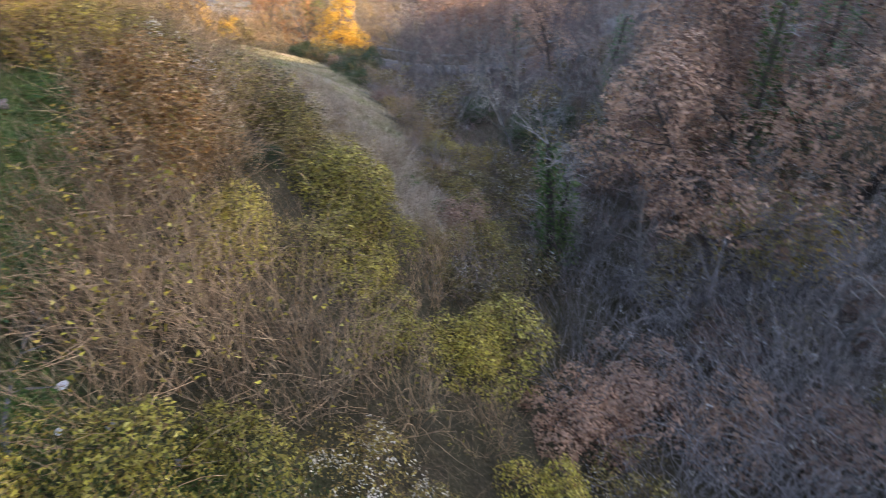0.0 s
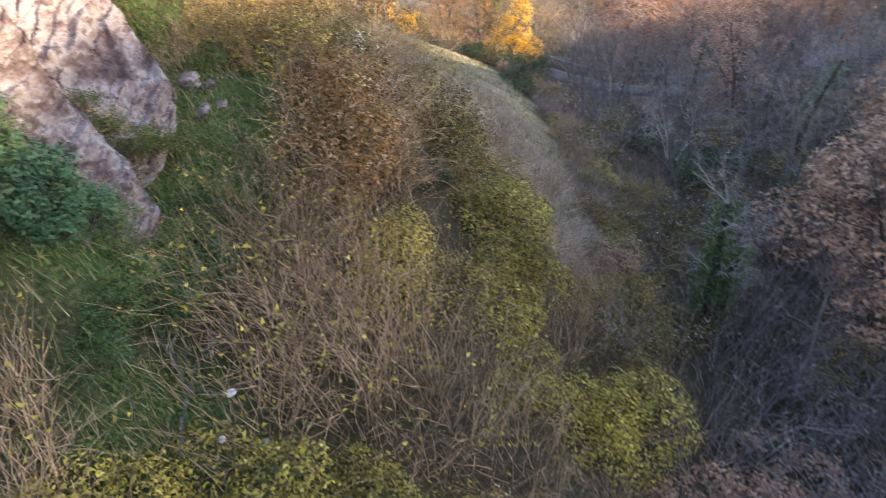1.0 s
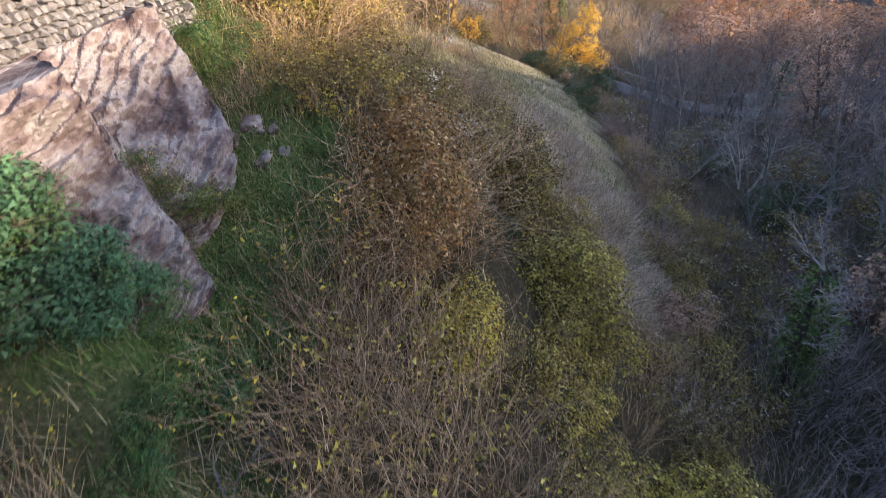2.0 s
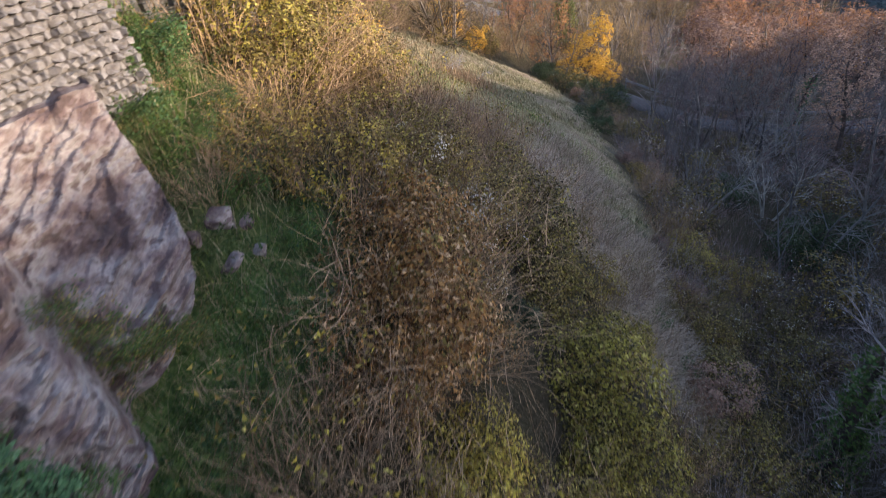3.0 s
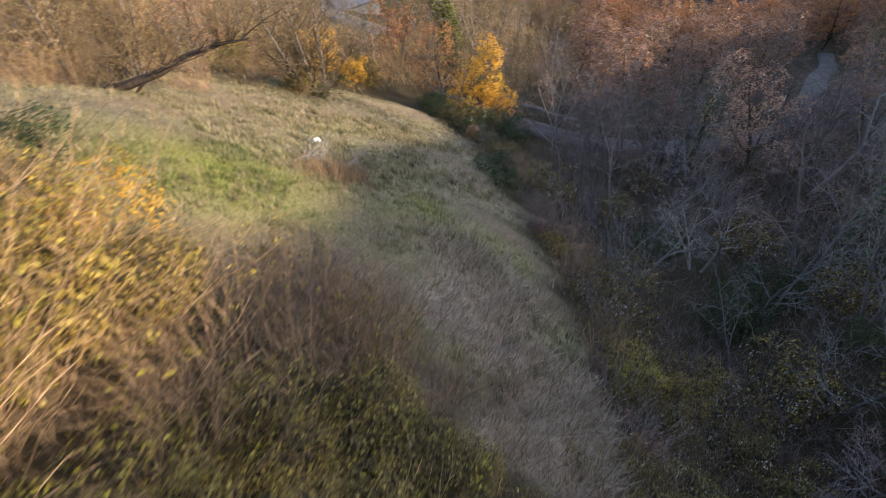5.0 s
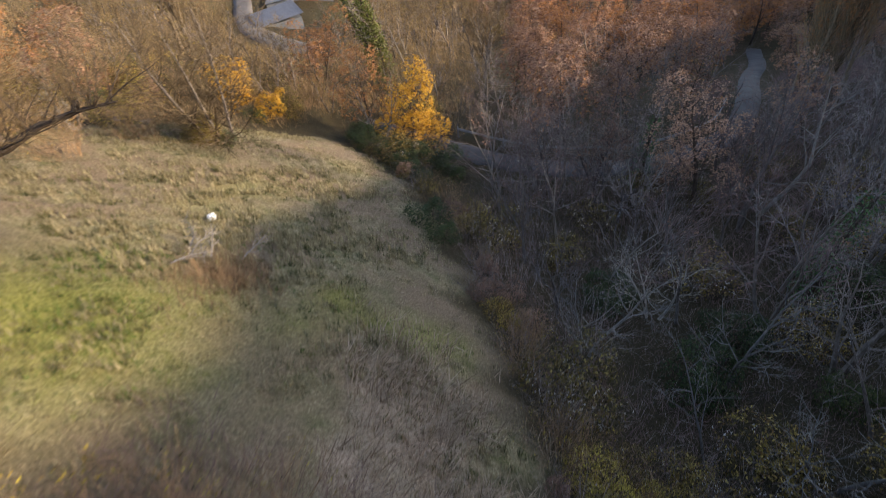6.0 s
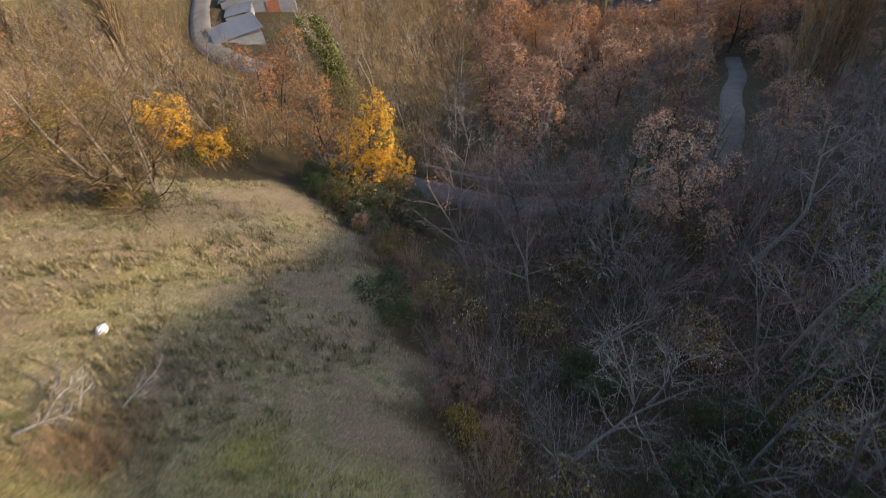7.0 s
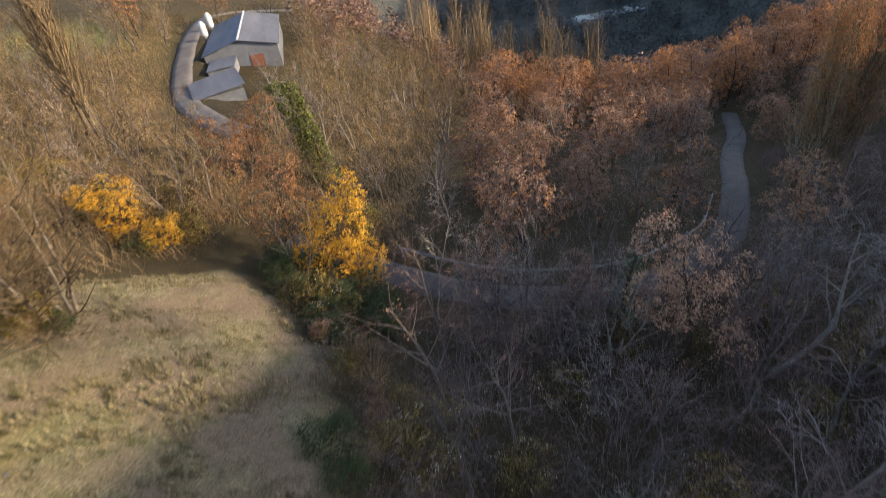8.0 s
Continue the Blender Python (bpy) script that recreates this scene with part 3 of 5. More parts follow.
def plant(name, seed, spec, height, stems, spread, radius, bark, twig, leaf=None, leaves=0, size=0.1, second=None, label="", category="tree", lean=0.0, scatter=0.10, droop=0.3, slim=0.6, bunch=9, lobes=0, wide=1.0, tall=1.0, hang=0.0, foot=0.28):
    """A tree or shrub that stands at the origin: an Empty over its wood and its leaves."""
    r = random.Random(seed)
    wood, fine, tips = Geo(), Geo(), []
    many = stems > 5
    for s in range(stems):
        a = 6.28 * (s + r.random()) / stems
        out = spread * r.uniform(0.35, 1.0) if stems > 1 else 0.0
        base = Vector((math.cos(a), math.sin(a), 0)) * (foot * height * 0.5 if many else 0.10 * (stems > 1)) * r.random() ** 0.5
        base.z = -0.25
        way = Vector((math.cos(a) * out + lean, math.sin(a) * out, 1)).normalized()
        grow(r, (wood, wood, fine) if not many else (wood, fine), tips, base, way, height * r.uniform(0.75, 1.12) * (1.1 if many else 1.0), radius * r.uniform(0.7, 1.1), 0, spec)
    top = new(name)
    tagged(top, label, category, name.replace("_", " ") + "s of the hillside")
    if many:
        wood.tube([Vector((0, 0, -0.2 * height)), Vector((0, 0, -0.1 * height)), Vector((0, 0, -0.02))], [0.05 * height, 0.04 * height, 0.012 * height], 6)
    base = part("rootstock" if many else "trunk", wood, bark, top)
    if many:
        tagged(base, kind="stuff")
    if fine.v:
        part("crown", fine, twig, top)
    domes = []
    for k in range(-lobes):
        domes.append((tips[int(r.random() * len(tips))] * 0.94, height * r.uniform(0.075, 0.14) * wide))
    for k in range(lobes):
        a, far_out = 6.28 * (k + r.random()) / lobes, r.uniform(0.25, 0.85) * wide
        domes.append((Vector((math.cos(a) * far_out, math.sin(a) * far_out, r.uniform(0.35, 1.05) * tall)), r.uniform(0.34, 0.6) * wide))
    for mat, count, big in ((leaf, leaves, size), second or (None, 0, 0)):
        if not mat or not count:
            continue
        g = Geo()
        if domes:
            leafy_domes(g, r, domes, count, big, bunch, droop, slim, fluffy=mat is SEED_WHITE, hang=hang)
            tagged(part("seed_fluff" if mat is SEED_WHITE else "foliage", g, mat, top), kind="stuff")
            continue
        high = sorted(tips, key=lambda q: q.z + 0.55 * math.hypot(q.x, q.y))[int(len(tips) * (0.45 if many else 0.1)):]
        for c in range(max(count // bunch, 1)):
            q = high[int(r.random() * len(high))]
            tone = r.uniform(0.75, 1.2)
            for i in range(bunch):
                g.leaf(q + Vector((r.gauss(0, 1), r.gauss(0, 1), r.gauss(0, 0.8))) * scatter * (0.25 if mat is SEED_WHITE else 1), r, big * tone * r.uniform(0.7, 1.25), slim, droop)
        tagged(part("seed_fluff" if mat is SEED_WHITE else "foliage", g, mat, top), kind="stuff")
    return top


def put(ob, x, y, scale, r, sink=0.1, tall=1.0, tilt=4.0):
    """A copy of a plant on the ground."""
    m = Matrix.Translation((x, y, ground_z(x, y) - sink)) @ pose(0, 0, 0, r.gauss(0, tilt), r.gauss(0, tilt), r.random() * 360)
    return copy_thing(ob, m @ Matrix.Diagonal((scale, scale, scale * tall, 1)))


def retire(obs):
    """Removes the patterns once they have been copied."""
    for top in obs:
        for o in (*top.children_recursive, top):
            bpy.data.objects.remove(o)


# shrubs of the near thicket
ARCHING = dict(SHRUB, seg=(7, 3), kids=(9,), up=(-0.11, -0.10), wander=(0.13, 0.2), reach=(0.4,))
KINDS = {
    "bare": [plant("bare_shrub", 100 + i, dict(ARCHING, kids=(8,), seg=(6, 2), up=(0.0, -0.03), wander=(0.12, 0.2)), 1.9, 46, 0.5, 0.010, TWIG_BROWN, TWIG_BROWN, LEAF_LIME, 170, 0.075, None, "tangled leafless brown shrub with a few yellow leaves", "shrub", bunch=5, foot=0.6) for i in range(3)],
    "lime": [plant("leafy_shrub", 110 + i, SHRUB, 1.7, 20, 0.95, 0.011, TWIG_BROWN, TWIG_BROWN, LEAF_LIME, 5200, 0.076, None, "yellow-green leafy shrub on the slope", "shrub", bunch=9, lobes=9, hang=0.25) for i in range(3)],
    "olive": [plant("olive_shrub", 115 + i, SHRUB, 1.8, 20, 0.9, 0.011, TWIG_BROWN, TWIG_BROWN, LEAF_OLIVE, 4300, 0.074, (LEAF_LIME, 700, 0.07), "dark olive-leaved shrub on the slope", "shrub", bunch=9, lobes=9, hang=0.4) for i in range(2)],
    "russet": [plant("russet_shrub", 120 + i, ARCHING, 2.1, 44, 0.7, 0.010, TWIG_BROWN, TWIG_BROWN, LEAF_RUSSET, 3700, 0.066, (LEAF_OCHRE, 1100, 0.064), "russet shrub with dry curled leaves", "shrub", bunch=8, lobes=8, tall=1.15, hang=0.75) for i in range(2)],
    "ochre": [plant("ochre_shrub", 130 + i, ARCHING, 2.0, 34, 0.75, 0.010, TWIG_BROWN, TWIG_BROWN, LEAF_OCHRE, 2200, 0.064, (LEAF_LIME, 1100, 0.07), "dense brown shrub with thin ochre leaves", "shrub", bunch=8, lobes=8, hang=0.35, foot=0.45) for i in range(3)],
    "clematis": [plant("clematis_shrub", 140 + i, ARCHING, 1.9, 26, 0.8, 0.010, TWIG_BROWN, TWIG_BROWN, LEAF_OCHRE, 2700, 0.068, (SEED_WHITE, 620, 0.055), "wild clematis with fluffy white seed heads over a shrub", "shrub", bunch=8, lobes=8, hang=0.7) for i in range(2)],
    "rust": [plant("oak_sapling", 150 + i, SHRUB, 1.8, 16, 0.9, 0.013, BARK_GREY, TWIG_GREY, LEAF_RUST, 2600, 0.086, None, "young oak with dry rusty leaves", "shrub", bunch=9, lobes=7) for i in range(2)],
    "grey": [plant("grey_thicket", 160 + i, dict(SHRUB, kids=(9,), up=(0.0, 0.02)), 2.4, 30, 0.6, 0.010, TWIG_GREY, TWIG_GREY, SEED_WHITE, 110, 0.03, None, "leafless grey thicket of thin upright stems", "shrub", foot=0.5) for i in range(2)],
    "dark": [plant("dark_shrub", 170 + i, dict(SHRUB, kids=(7,)), 2.0, 22, 0.85, 0.012, BARK_DARK, TWIG_RED, LEAF_OLIVE, 2100, 0.076, (SEED_WHITE, 200, 0.05), "dark half-bare shrub with pale leaf tips in the gully", "shrub", bunch=9, lobes=7) for i in range(2)],
    "evergreen": [plant("evergreen_bush", 180 + i, SHRUB, 1.8, 22, 0.85, 0.012, BARK_DARK, BARK_DARK, LEAF_DARK, 3600, 0.085, None, "dense dark green evergreen bush", "bush", bunch=9, lobes=8) for i in range(2)],
    "ivy": [plant("ivy_mound", 190 + i, dict(SHRUB, up=(-0.14, -0.05)), 1.2, 20, 0.9, 0.012, BARK_DARK, BARK_DARK, LEAF_IVY, 3000, 0.095, None, "glossy dark green ivy hanging over the bank", "ivy", bunch=8, lobes=6, tall=0.7, wide=0.9, hang=0.4) for i in range(2)],
    "leafy": [plant("bramble_mound", 193 + i, dict(SHRUB, up=(-0.14, -0.05)), 1.0, 18, 0.9, 0.008, TWIG_BROWN, TWIG_BROWN, LEAF_GREEN, 2300, 0.075, (LEAF_IVY, 400, 0.075), "low mound of fresh green bramble on the bank", "bramble", bunch=8, lobes=6, tall=0.6, wide=0.9) for i in range(2)],
    "herb": [plant("nettle_clump", 197 + i, dict(SHRUB, kids=(3,)), 0.5, 10, 0.7, 0.006, LEAF_GREEN, LEAF_GREEN, LEAF_GREEN, 420, 0.055, None, "low green nettles on the bank", "plant", scatter=0.07) for i in range(2)],
    "gold": [plant("yellow_creeper", 195, SHRUB, 1.8, 20, 0.7, 0.010, TWIG_TAN, TWIG_TAN, LEAF_GOLD, 2000, 0.06, None, "bright yellow creeper over a shrub", "shrub", bunch=8, lobes=7)],
}
# the masses that make up the thicket, uphill to downhill
CLUMPS = {
    "russet": [(-5.55, 8.7, 1.15), (-5.3, 7.9, 1.05), (-5.9, 9.4, 1.0), (-4.9, 8.4, 0.8), (-5.2, 7.2, 0.7)],
    "clematis": [(-5.8, 10.4, 0.95), (-5.3, 9.6, 0.7), (-6.6, 10.7, 0.9), (-6.0, 11.3, 0.8), (-2.0, 3.3, 0.7), (-1.2, 2.9, 0.6)],
    "olive": [(-5.6, 13.4, 1.0), (-4.9, 12.3, 1.0), (-6.5, 14.3, 1.05), (-5.9, 12.4, 1.0), (-4.4, 11.4, 0.75), (-0.7, 14.4, 0.85), (-0.2, 13.6, 0.7), (-7.2, 13.0, 0.9), (-9.4, 14.2, 1.1), (-10.2, 13.2, 1.0)],
    "lime": [(-3.1, 12.0, 0.72), (-3.2, 9.8, 1.05), (-3.0, 8.9, 0.9), (-2.5, 9.3, 0.75), (-3.6, 10.5, 0.85), (-4.0, 6.5, 0.8), (-4.4, 7.1, 0.65), (-0.5, 7.2, 1.0), (-0.9, 6.4, 0.8), (-2.0, 6.2, 0.7), (-3.1, 2.9, 0.75), (-3.9, 2.3, 0.8), (0.3, 4.0, 0.75), (-2.6, 7.4, 0.7), (-4.6, 1.7, 0.7), (-5.2, 12.9, 0.7)],
    "ochre": [(-8.9, 11.6, 0.95), (-7.1, 9.7, 0.95), (-7.3, 11.1, 1.0), (-7.8, 9.1, 0.8), (-6.7, 12.0, 0.9), (-3.4, 7.2, 0.8), (-8.6, 10.4, 1.0), (-9.6, 12.8, 1.25), (-10.4, 14.4, 1.2)],
    "bare": [(-8.7, 12.9, 0.9), (-5.2, 5.4, 1.05), (-4.9, 4.5, 1.0), (-5.5, 6.2, 0.95), (-4.7, 6.0, 0.95), (-3.4, 5.2, 1.0), (-3.9, 4.3, 0.95), (-2.9, 4.3, 0.9), (-2.6, 5.3, 0.9), (-4.3, 5.2, 0.9), (-1.7, 4.9, 0.85), (-1.7, 8.3, 0.75), (-6.0, 15.9, 0.75), (-7.4, 15.6, 0.95), (-8.2, 16.4, 0.9), (-7.2, 16.8, 0.8), (-6.8, 15.2, 0.9), (-4.3, 3.4, 0.8), (-8.0, 12.4, 1.0), (-8.3, 13.6, 1.0), (-8.0, 14.5, 1.0), (-8.7, 15.2, 0.9)],
    "rust": [(1.0, 6.0, 1.0), (2.2, 6.8, 1.2), (3.2, 8.4, 1.2), (1.7, 6.2, 0.9)],
    "gold": [(-10.6, 15.2, 1.1)],
    "evergreen": [(-12.4, 15.6, 1.1), (-4.6, 10.1, 0.42), (-4.75, 9.5, 0.35)],
}
# what grows between the masses
PATCHES = {
    "bare": [(-6.2, 16.4), (-5.2, 4.6), (-3.6, 3.9), (-1.3, 4.7), (-7.6, 15.2)],
    "lime": [(-2.7, 8.7), (-0.6, 6.0), (-0.1, 3.4), (-3.3, 2.3)],
    "olive": [(-4.9, 12.4), (-6.0, 13.6), (-0.4, 15.6)],
    "russet": [(-5.3, 8.2), (-4.1, 8.6)],
    "ochre": [(-7.2, 9.7), (-8.2, 11.2), (-9.2, 14.4), (-11.5, 14.5)],
    "grey": [(3.2, 4.4), (4.4, 7.0), (1.8, 9.0), (3.2, 11.0), (5.5, 3.5)],
    "dark": [(0.4, 9.0), (-0.2, 11.0), (0.6, 13.0), (-0.6, 17.6), (0.8, 16.2), (0.4, 19.6), (-0.8, 21.6), (2.0, 5.0)],
}


def thicket():
    r = random.Random(3)
    spots = []
    for kind, places in CLUMPS.items():
        for x, y, scale in places:
            put(r.choice(KINDS[kind]), x, y, scale, r, 0.1, r.uniform(0.9, 1.1), 5)
            spots.append((x, y))
    for _ in range(9000):
        y = r.uniform(1.2, 22)
        x = r.uniform(-13, 7)
        left = np.interp(y, [0, 4, 5, 6, 8, 9.5, 10.5, 12, 13, 15, 18], [-4.4, -4.9, -5.2, -5.7, -5.9, -6.8, -8.6, -9.5, -11.2, -12.5, -10])
        right = np.interp(y, [0, 9, 16, 22], [7, 6, 3.5, 1.5])
        if not left < x < right or green_weight(x, y) > 0.42:
            continue
        if y > 14.6 and x < -2.4 or pale_weight(x, y) > 0.12:
            continue
        near = 1.15 if x < -0.5 else 1.35
        if any((x - a) ** 2 + (y - b) ** 2 < near ** 2 for a, b in spots):
            continue
        spots.append((x, y))
        kind = min(((x - a) ** 2 + (y - b) ** 2, k) for k, list_ in PATCHES.items() for a, b in list_)[1]
        if r.random() < 0.14:
            kind = r.choice(("bare", "lime", "ochre")) if x < 1 else "grey"
        put(r.choice(KINDS[kind]), x, y, r.uniform(0.5, 0.8) if x < -0.5 else r.uniform(0.7, 1.2), r, 0.1, r.uniform(0.85, 1.2), 8)


thicket()

# trees
SETS = {
    "grey": [plant("bare_tree", 200 + i, dict(BARE, kids=(10, 7, 8)), 6.6, 1 + (i == 2), 0.35, 0.12, BARK_GREY, TWIG_GREY, None, 0, 0, None, "leafless grey tree with a crown of fine twigs") for i in range(4)],
    "ash": [plant("ash_tree", 205 + i, dict(BARE, kids=(8, 6, 5), wander=(0.13, 0.2, 0.24, 0.24), thin=(0.6, 0.65, 0.8)), 5.6, 1 + i % 2, 0.5, 0.08, BARK_ASH, BARK_ASH, None, 0, 0, None, "leafless tree with crooked pale grey limbs") for i in range(3)],
    "red": [plant("bare_tree", 210 + i, dict(BARE, kids=(10, 7, 8)), 6.2, 1 + i, 0.4, 0.10, BARK_GREY, TWIG_RED, LEAF_RUST, 60, 0.1, None, "leafless tree with reddish-brown twigs") for i in range(2)],
    "oak": [plant("oak_tree", 220 + i, LEAFY, 7.0, 1, 0, 0.15, BARK_DARK, TWIG_RED, LEAF_RUST, 5200, 0.12, None, "oak tree with dry pinkish-brown leaves", bunch=8, lobes=-34) for i in range(3)],
    "lane_oak": [plant("oak_tree", 225, LEAFY, 7.0, 1, 0, 0.15, BARK_DARK, TWIG_RED, LEAF_OAK, 6000, 0.12, None, "oak in bright rusty leaf beside the lane", bunch=8, lobes=-34)],
    "gold": [plant("golden_tree", 230 + i, dict(LEAFY, kids=(13, 9), reach=(0.5, 0.45), up=(0.05, 0.05, 0.0), cone=(0.3, 0.3)), 5.4, 3 - i, 0.5, 0.13, BARK_DARK, BARK_DARK, LEAF_GOLD, 7000, 0.16, None, "tree with bright golden-orange autumn leaves", bunch=8, lobes=-40, wide=1.5) for i in range(2)],
    "amber": [plant("amber_tree", 240 + i, LEAFY, 6.5, 1 + i, 0.4, 0.13, BARK_DARK, TWIG_RED, LEAF_AMBER, 4200, 0.15, None, "tree with thinning orange autumn leaves", bunch=8, lobes=-32, wide=1.4) for i in range(2)],
    "poplar": [plant("poplar_tree", 250 + i, dict(POPLAR, kids=(38, 10), thin=(0.5, 0.95)), 16.0, 1, 0, 0.22, BARK_TAN, TWIG_TAN, None, 0, 0, None, "tall bare columnar poplar with tan twigs") for i in range(2)],
    "rust_poplar": [plant("poplar_tree", 257 + i, dict(POPLAR, kids=(40, 10), thin=(0.4, 0.9), reach=(0.34, 0.36)), 12.0, 1, 0, 0.18, BARK_TAN, TWIG_TAN, LEAF_AMBER, 1500, 0.13, None, "columnar poplar with thin orange-brown leaves", scatter=0.2) for i in range(2)],
    "far_poplar": [plant("poplar_tree", 255 + i, dict(POPLAR, kids=(34, 9), thin=(0.22, 1.0), sides=(5, 3, 2), angle=(34, 26), reach=(0.42, 0.4), cone=(0.5, 0.3)), 13.0, 1, 0, 0.4, BARK_TAN, TWIG_TAN, None, 0, 0, None, "tall bare poplar in a far row") for i in range(2)],
    "far_tan": [plant("bare_tree", 260 + i, dict(BARE, seg=(5, 3, 2, 1), sides=(4, 3, 2, 2), kids=(9, 6, 6), thin=(0.5, 0.8, 1.0)), 6.5, 2, 0.45, 0.11, BARK_GREY, TWIG_TAN, LEAF_OCHRE, 300, 0.12, None, "half-bare tan tree at the edge of the wood", scatter=0.25) for i in range(3)],
    "far_oak": [plant("oak_tree", 270 + i, FAR, 7.0, 1, 0, 0.15, BARK_DARK, TWIG_RED, LEAF_RUST, 3000, 0.19, (LEAF_AMBER, 450, 0.19), "oak tree in brown leaf on the far slope", bunch=7, lobes=-28, wide=1.35) for i in range(3)],
    "far_amber": [plant("amber_tree", 280 + i, FAR, 7.0, 1, 0, 0.15, BARK_DARK, TWIG_RED, LEAF_AMBER, 2200, 0.21, (LEAF_RUST, 700, 0.21), "orange-brown oak on the ridge", bunch=7, lobes=-28, wide=1.35) for i in range(2)],
    "far_grey": [plant("bare_tree", 290 + i, dict(BARE, seg=(5, 3, 2, 1), sides=(4, 3, 2, 2), kids=(9, 6, 5), thin=(0.5, 0.7, 1.0)), 7.0, 1, 0.35, 0.12, BARK_GREY, TWIG_GREY, None, 0, 0, None, "leafless grey tree in the far wood") for i in range(2)],
}
WOOD_EDGE = [(0, 7), (8, 4.5), (14, 3.2), (18, 2.2), (22, 0.2), (28, -2.6), (34, -4.2), (40, -6.0), (43, -6.5)]


def clear_of_roads(x, y, gap):
    return min(np.min(np.hypot(line[:, 0] - x, line[:, 1] - y)) for line in (LANE_LINE, TRACK_LINE)) > gap


def near_barn(x, y):
    """The yard: along the barn and the sheds, open towards the meadow."""
    t = np.clip(((x + 29) * -8 + (y - 74) * 30) / 964, 0, 1)
    return np.hypot(x + 29 + 8 * t, y - 74 - 30 * t) < 7.0


def wood():
    """The gully wood beside the meadow and the wood beyond the lane."""
    r = random.Random(21)
    spots = []
    for _ in range(14000):
        x, y = r.uniform(-62, 60), r.uniform(6, 112)
        right = 8 + 0.45 * y
        if x > right or x < -14 - 0.62 * (y - 30) - 12:
            continue
        if y < 43 and x < np.interp(y, *zip(*WOOD_EDGE)) and not (x < -19 and y > 38):
            continue
        if meadow_weight(x, y - 1.2) > 0.02 or (-18.6 < x < -14.5 and 42 < y < 48):
            continue
        if not clear_of_roads(x, y, 2.7) or (x - 5.3) ** 2 + (y - 39.2) ** 2 < 5 or (x - 4.0) ** 2 + (y - 36.0) ** 2 < 4:
            continue
        if -26 < x < -17 and 38 < y < 46.5:
            continue
        if y < 92 and np.min(np.hypot(TRACK_LINE[:, 0] - x - 1.5, TRACK_LINE[:, 1] - y - 2.5)) < 3.6:
            continue
        if near_barn(x, y) or (x + 60) ** 2 / 70 + (y - 92) ** 2 / 120 < 1:
            continue
        gap = 2.5 if y < 44 and x > -8 else 2.7 if y < 62 or x < -12 else 3.2
        if any((x - a) ** 2 + (y - b) ** 2 < gap ** 2 for a, b in spots):
            continue
        spots.append((x, y))
        d = r.random()
        if y < 46 and x > -8:
            kind = "ash" if d < 0.28 and y > 20 else "grey" if d < 0.70 else "red" if d < 0.93 or y > 24 else "oak"
            scale = r.uniform(0.8, 1.15) * (0.8 if y < 26 else 1.0)
        elif x < -6 + 0.05 * (y - 45):
            kind = "far_tan" if d < 0.82 else "far_amber" if d < 0.85 else "far_oak" if d < 0.90 else "far_grey"
            scale = r.uniform(0.5, 0.85) if y < 64 else r.uniform(0.7, 1.1)
        elif y < 72 and x > 12.5 + 0.4 * (y - 53):
            kind = "far_grey" if d < 0.5 else "red" if d < 0.8 else "far_oak"
            scale = r.uniform(0.5, 0.8)
        elif y > 88:
            kind = "far_amber" if d < 0.6 else "far_oak"
            scale = r.uniform(0.8, 1.2)
        else:
            kind = "far_oak" if d < 0.5 else "far_grey" if d < 0.85 else "far_tan"
            scale = r.uniform(0.6, 0.95)
        put(r.choice(SETS[kind]), x, y, scale, r)


wood()
r4 = random.Random(44)
for kind, which, x, y, scale in (("gold", 0, -10.9, 44.6, 0.86), ("gold", 1, -9.0, 44.4, 0.5), ("gold", 1, -21.4, 45.0, 0.55), ("gold", 0, -19.4, 44.0, 0.36), ("amber", 0, -13.6, 46.4, 0.8), ("amber", 1, -19.2, 54, 0.85),
                                 ("lane_oak", 0, 5.5, 39.4, 1.0), ("oak", 2, 8.5, 15.8, 1.3), ("oak", 0, 11.5, 18.5, 1.4), ("oak", 1, 0.2, 40.5, 0.8), ("oak", 2, 6.6, 12.6, 1.2),
                                 ("oak", 1, 9.6, 12.2, 1.25), ("oak", 0, 7.2, 19.5, 1.3), ("oak", 2, 13.5, 15.0, 1.3), ("oak", 0, 5.0, 17.2, 1.1), ("oak", 1, 12, 24, 1.3), ("oak", 2, 16, 21, 1.3), ("amber", 0, -33, 44, 1.0),
                                 ("poplar", 0, -33.4, 61.2, 1.2), ("poplar", 1, -34.8, 61.8, 1.15), ("poplar", 0, -34.1, 62.3, 1.15), ("poplar", 1, -33, 60.5, 1.0), ("poplar", 0, -35.4, 63.4, 1.05), ("poplar", 1, -42, 60, 0.9), ("poplar", 0, -43.5, 61, 0.9),
                                 ("rust_poplar", 1, 16.8, 54.0, 0.9), ("rust_poplar", 0, 17.6, 55.5, 1.0), ("rust_poplar", 0, 18.4, 56.6, 1.05), ("rust_poplar", 1, 17.3, 56.8, 0.95), ("rust_poplar", 0, 19.0, 55.2, 1.0), ("rust_poplar", 1, 19.7, 57.4, 1.05), ("rust_poplar", 0, 18.4, 54.2, 0.9), ("rust_poplar", 1, 20.4, 56.0, 1.0), ("rust_poplar", 0, 20.8, 58.6, 1.0)):
    put(SETS[kind][which], x, y, scale, r4, tilt=2)
for k in range(18):
    if 9 <= k <= 13:
        continue
    put(SETS["grey" if k % 5 else "red"][k % 4 if k % 5 else k % 2], -4.5 + 0.85 * k + r4.gauss(0, 0.4), 39.6 + r4.gauss(0, 1.3) + 0.15 * k, r4.uniform(0.75, 1.05), r4)
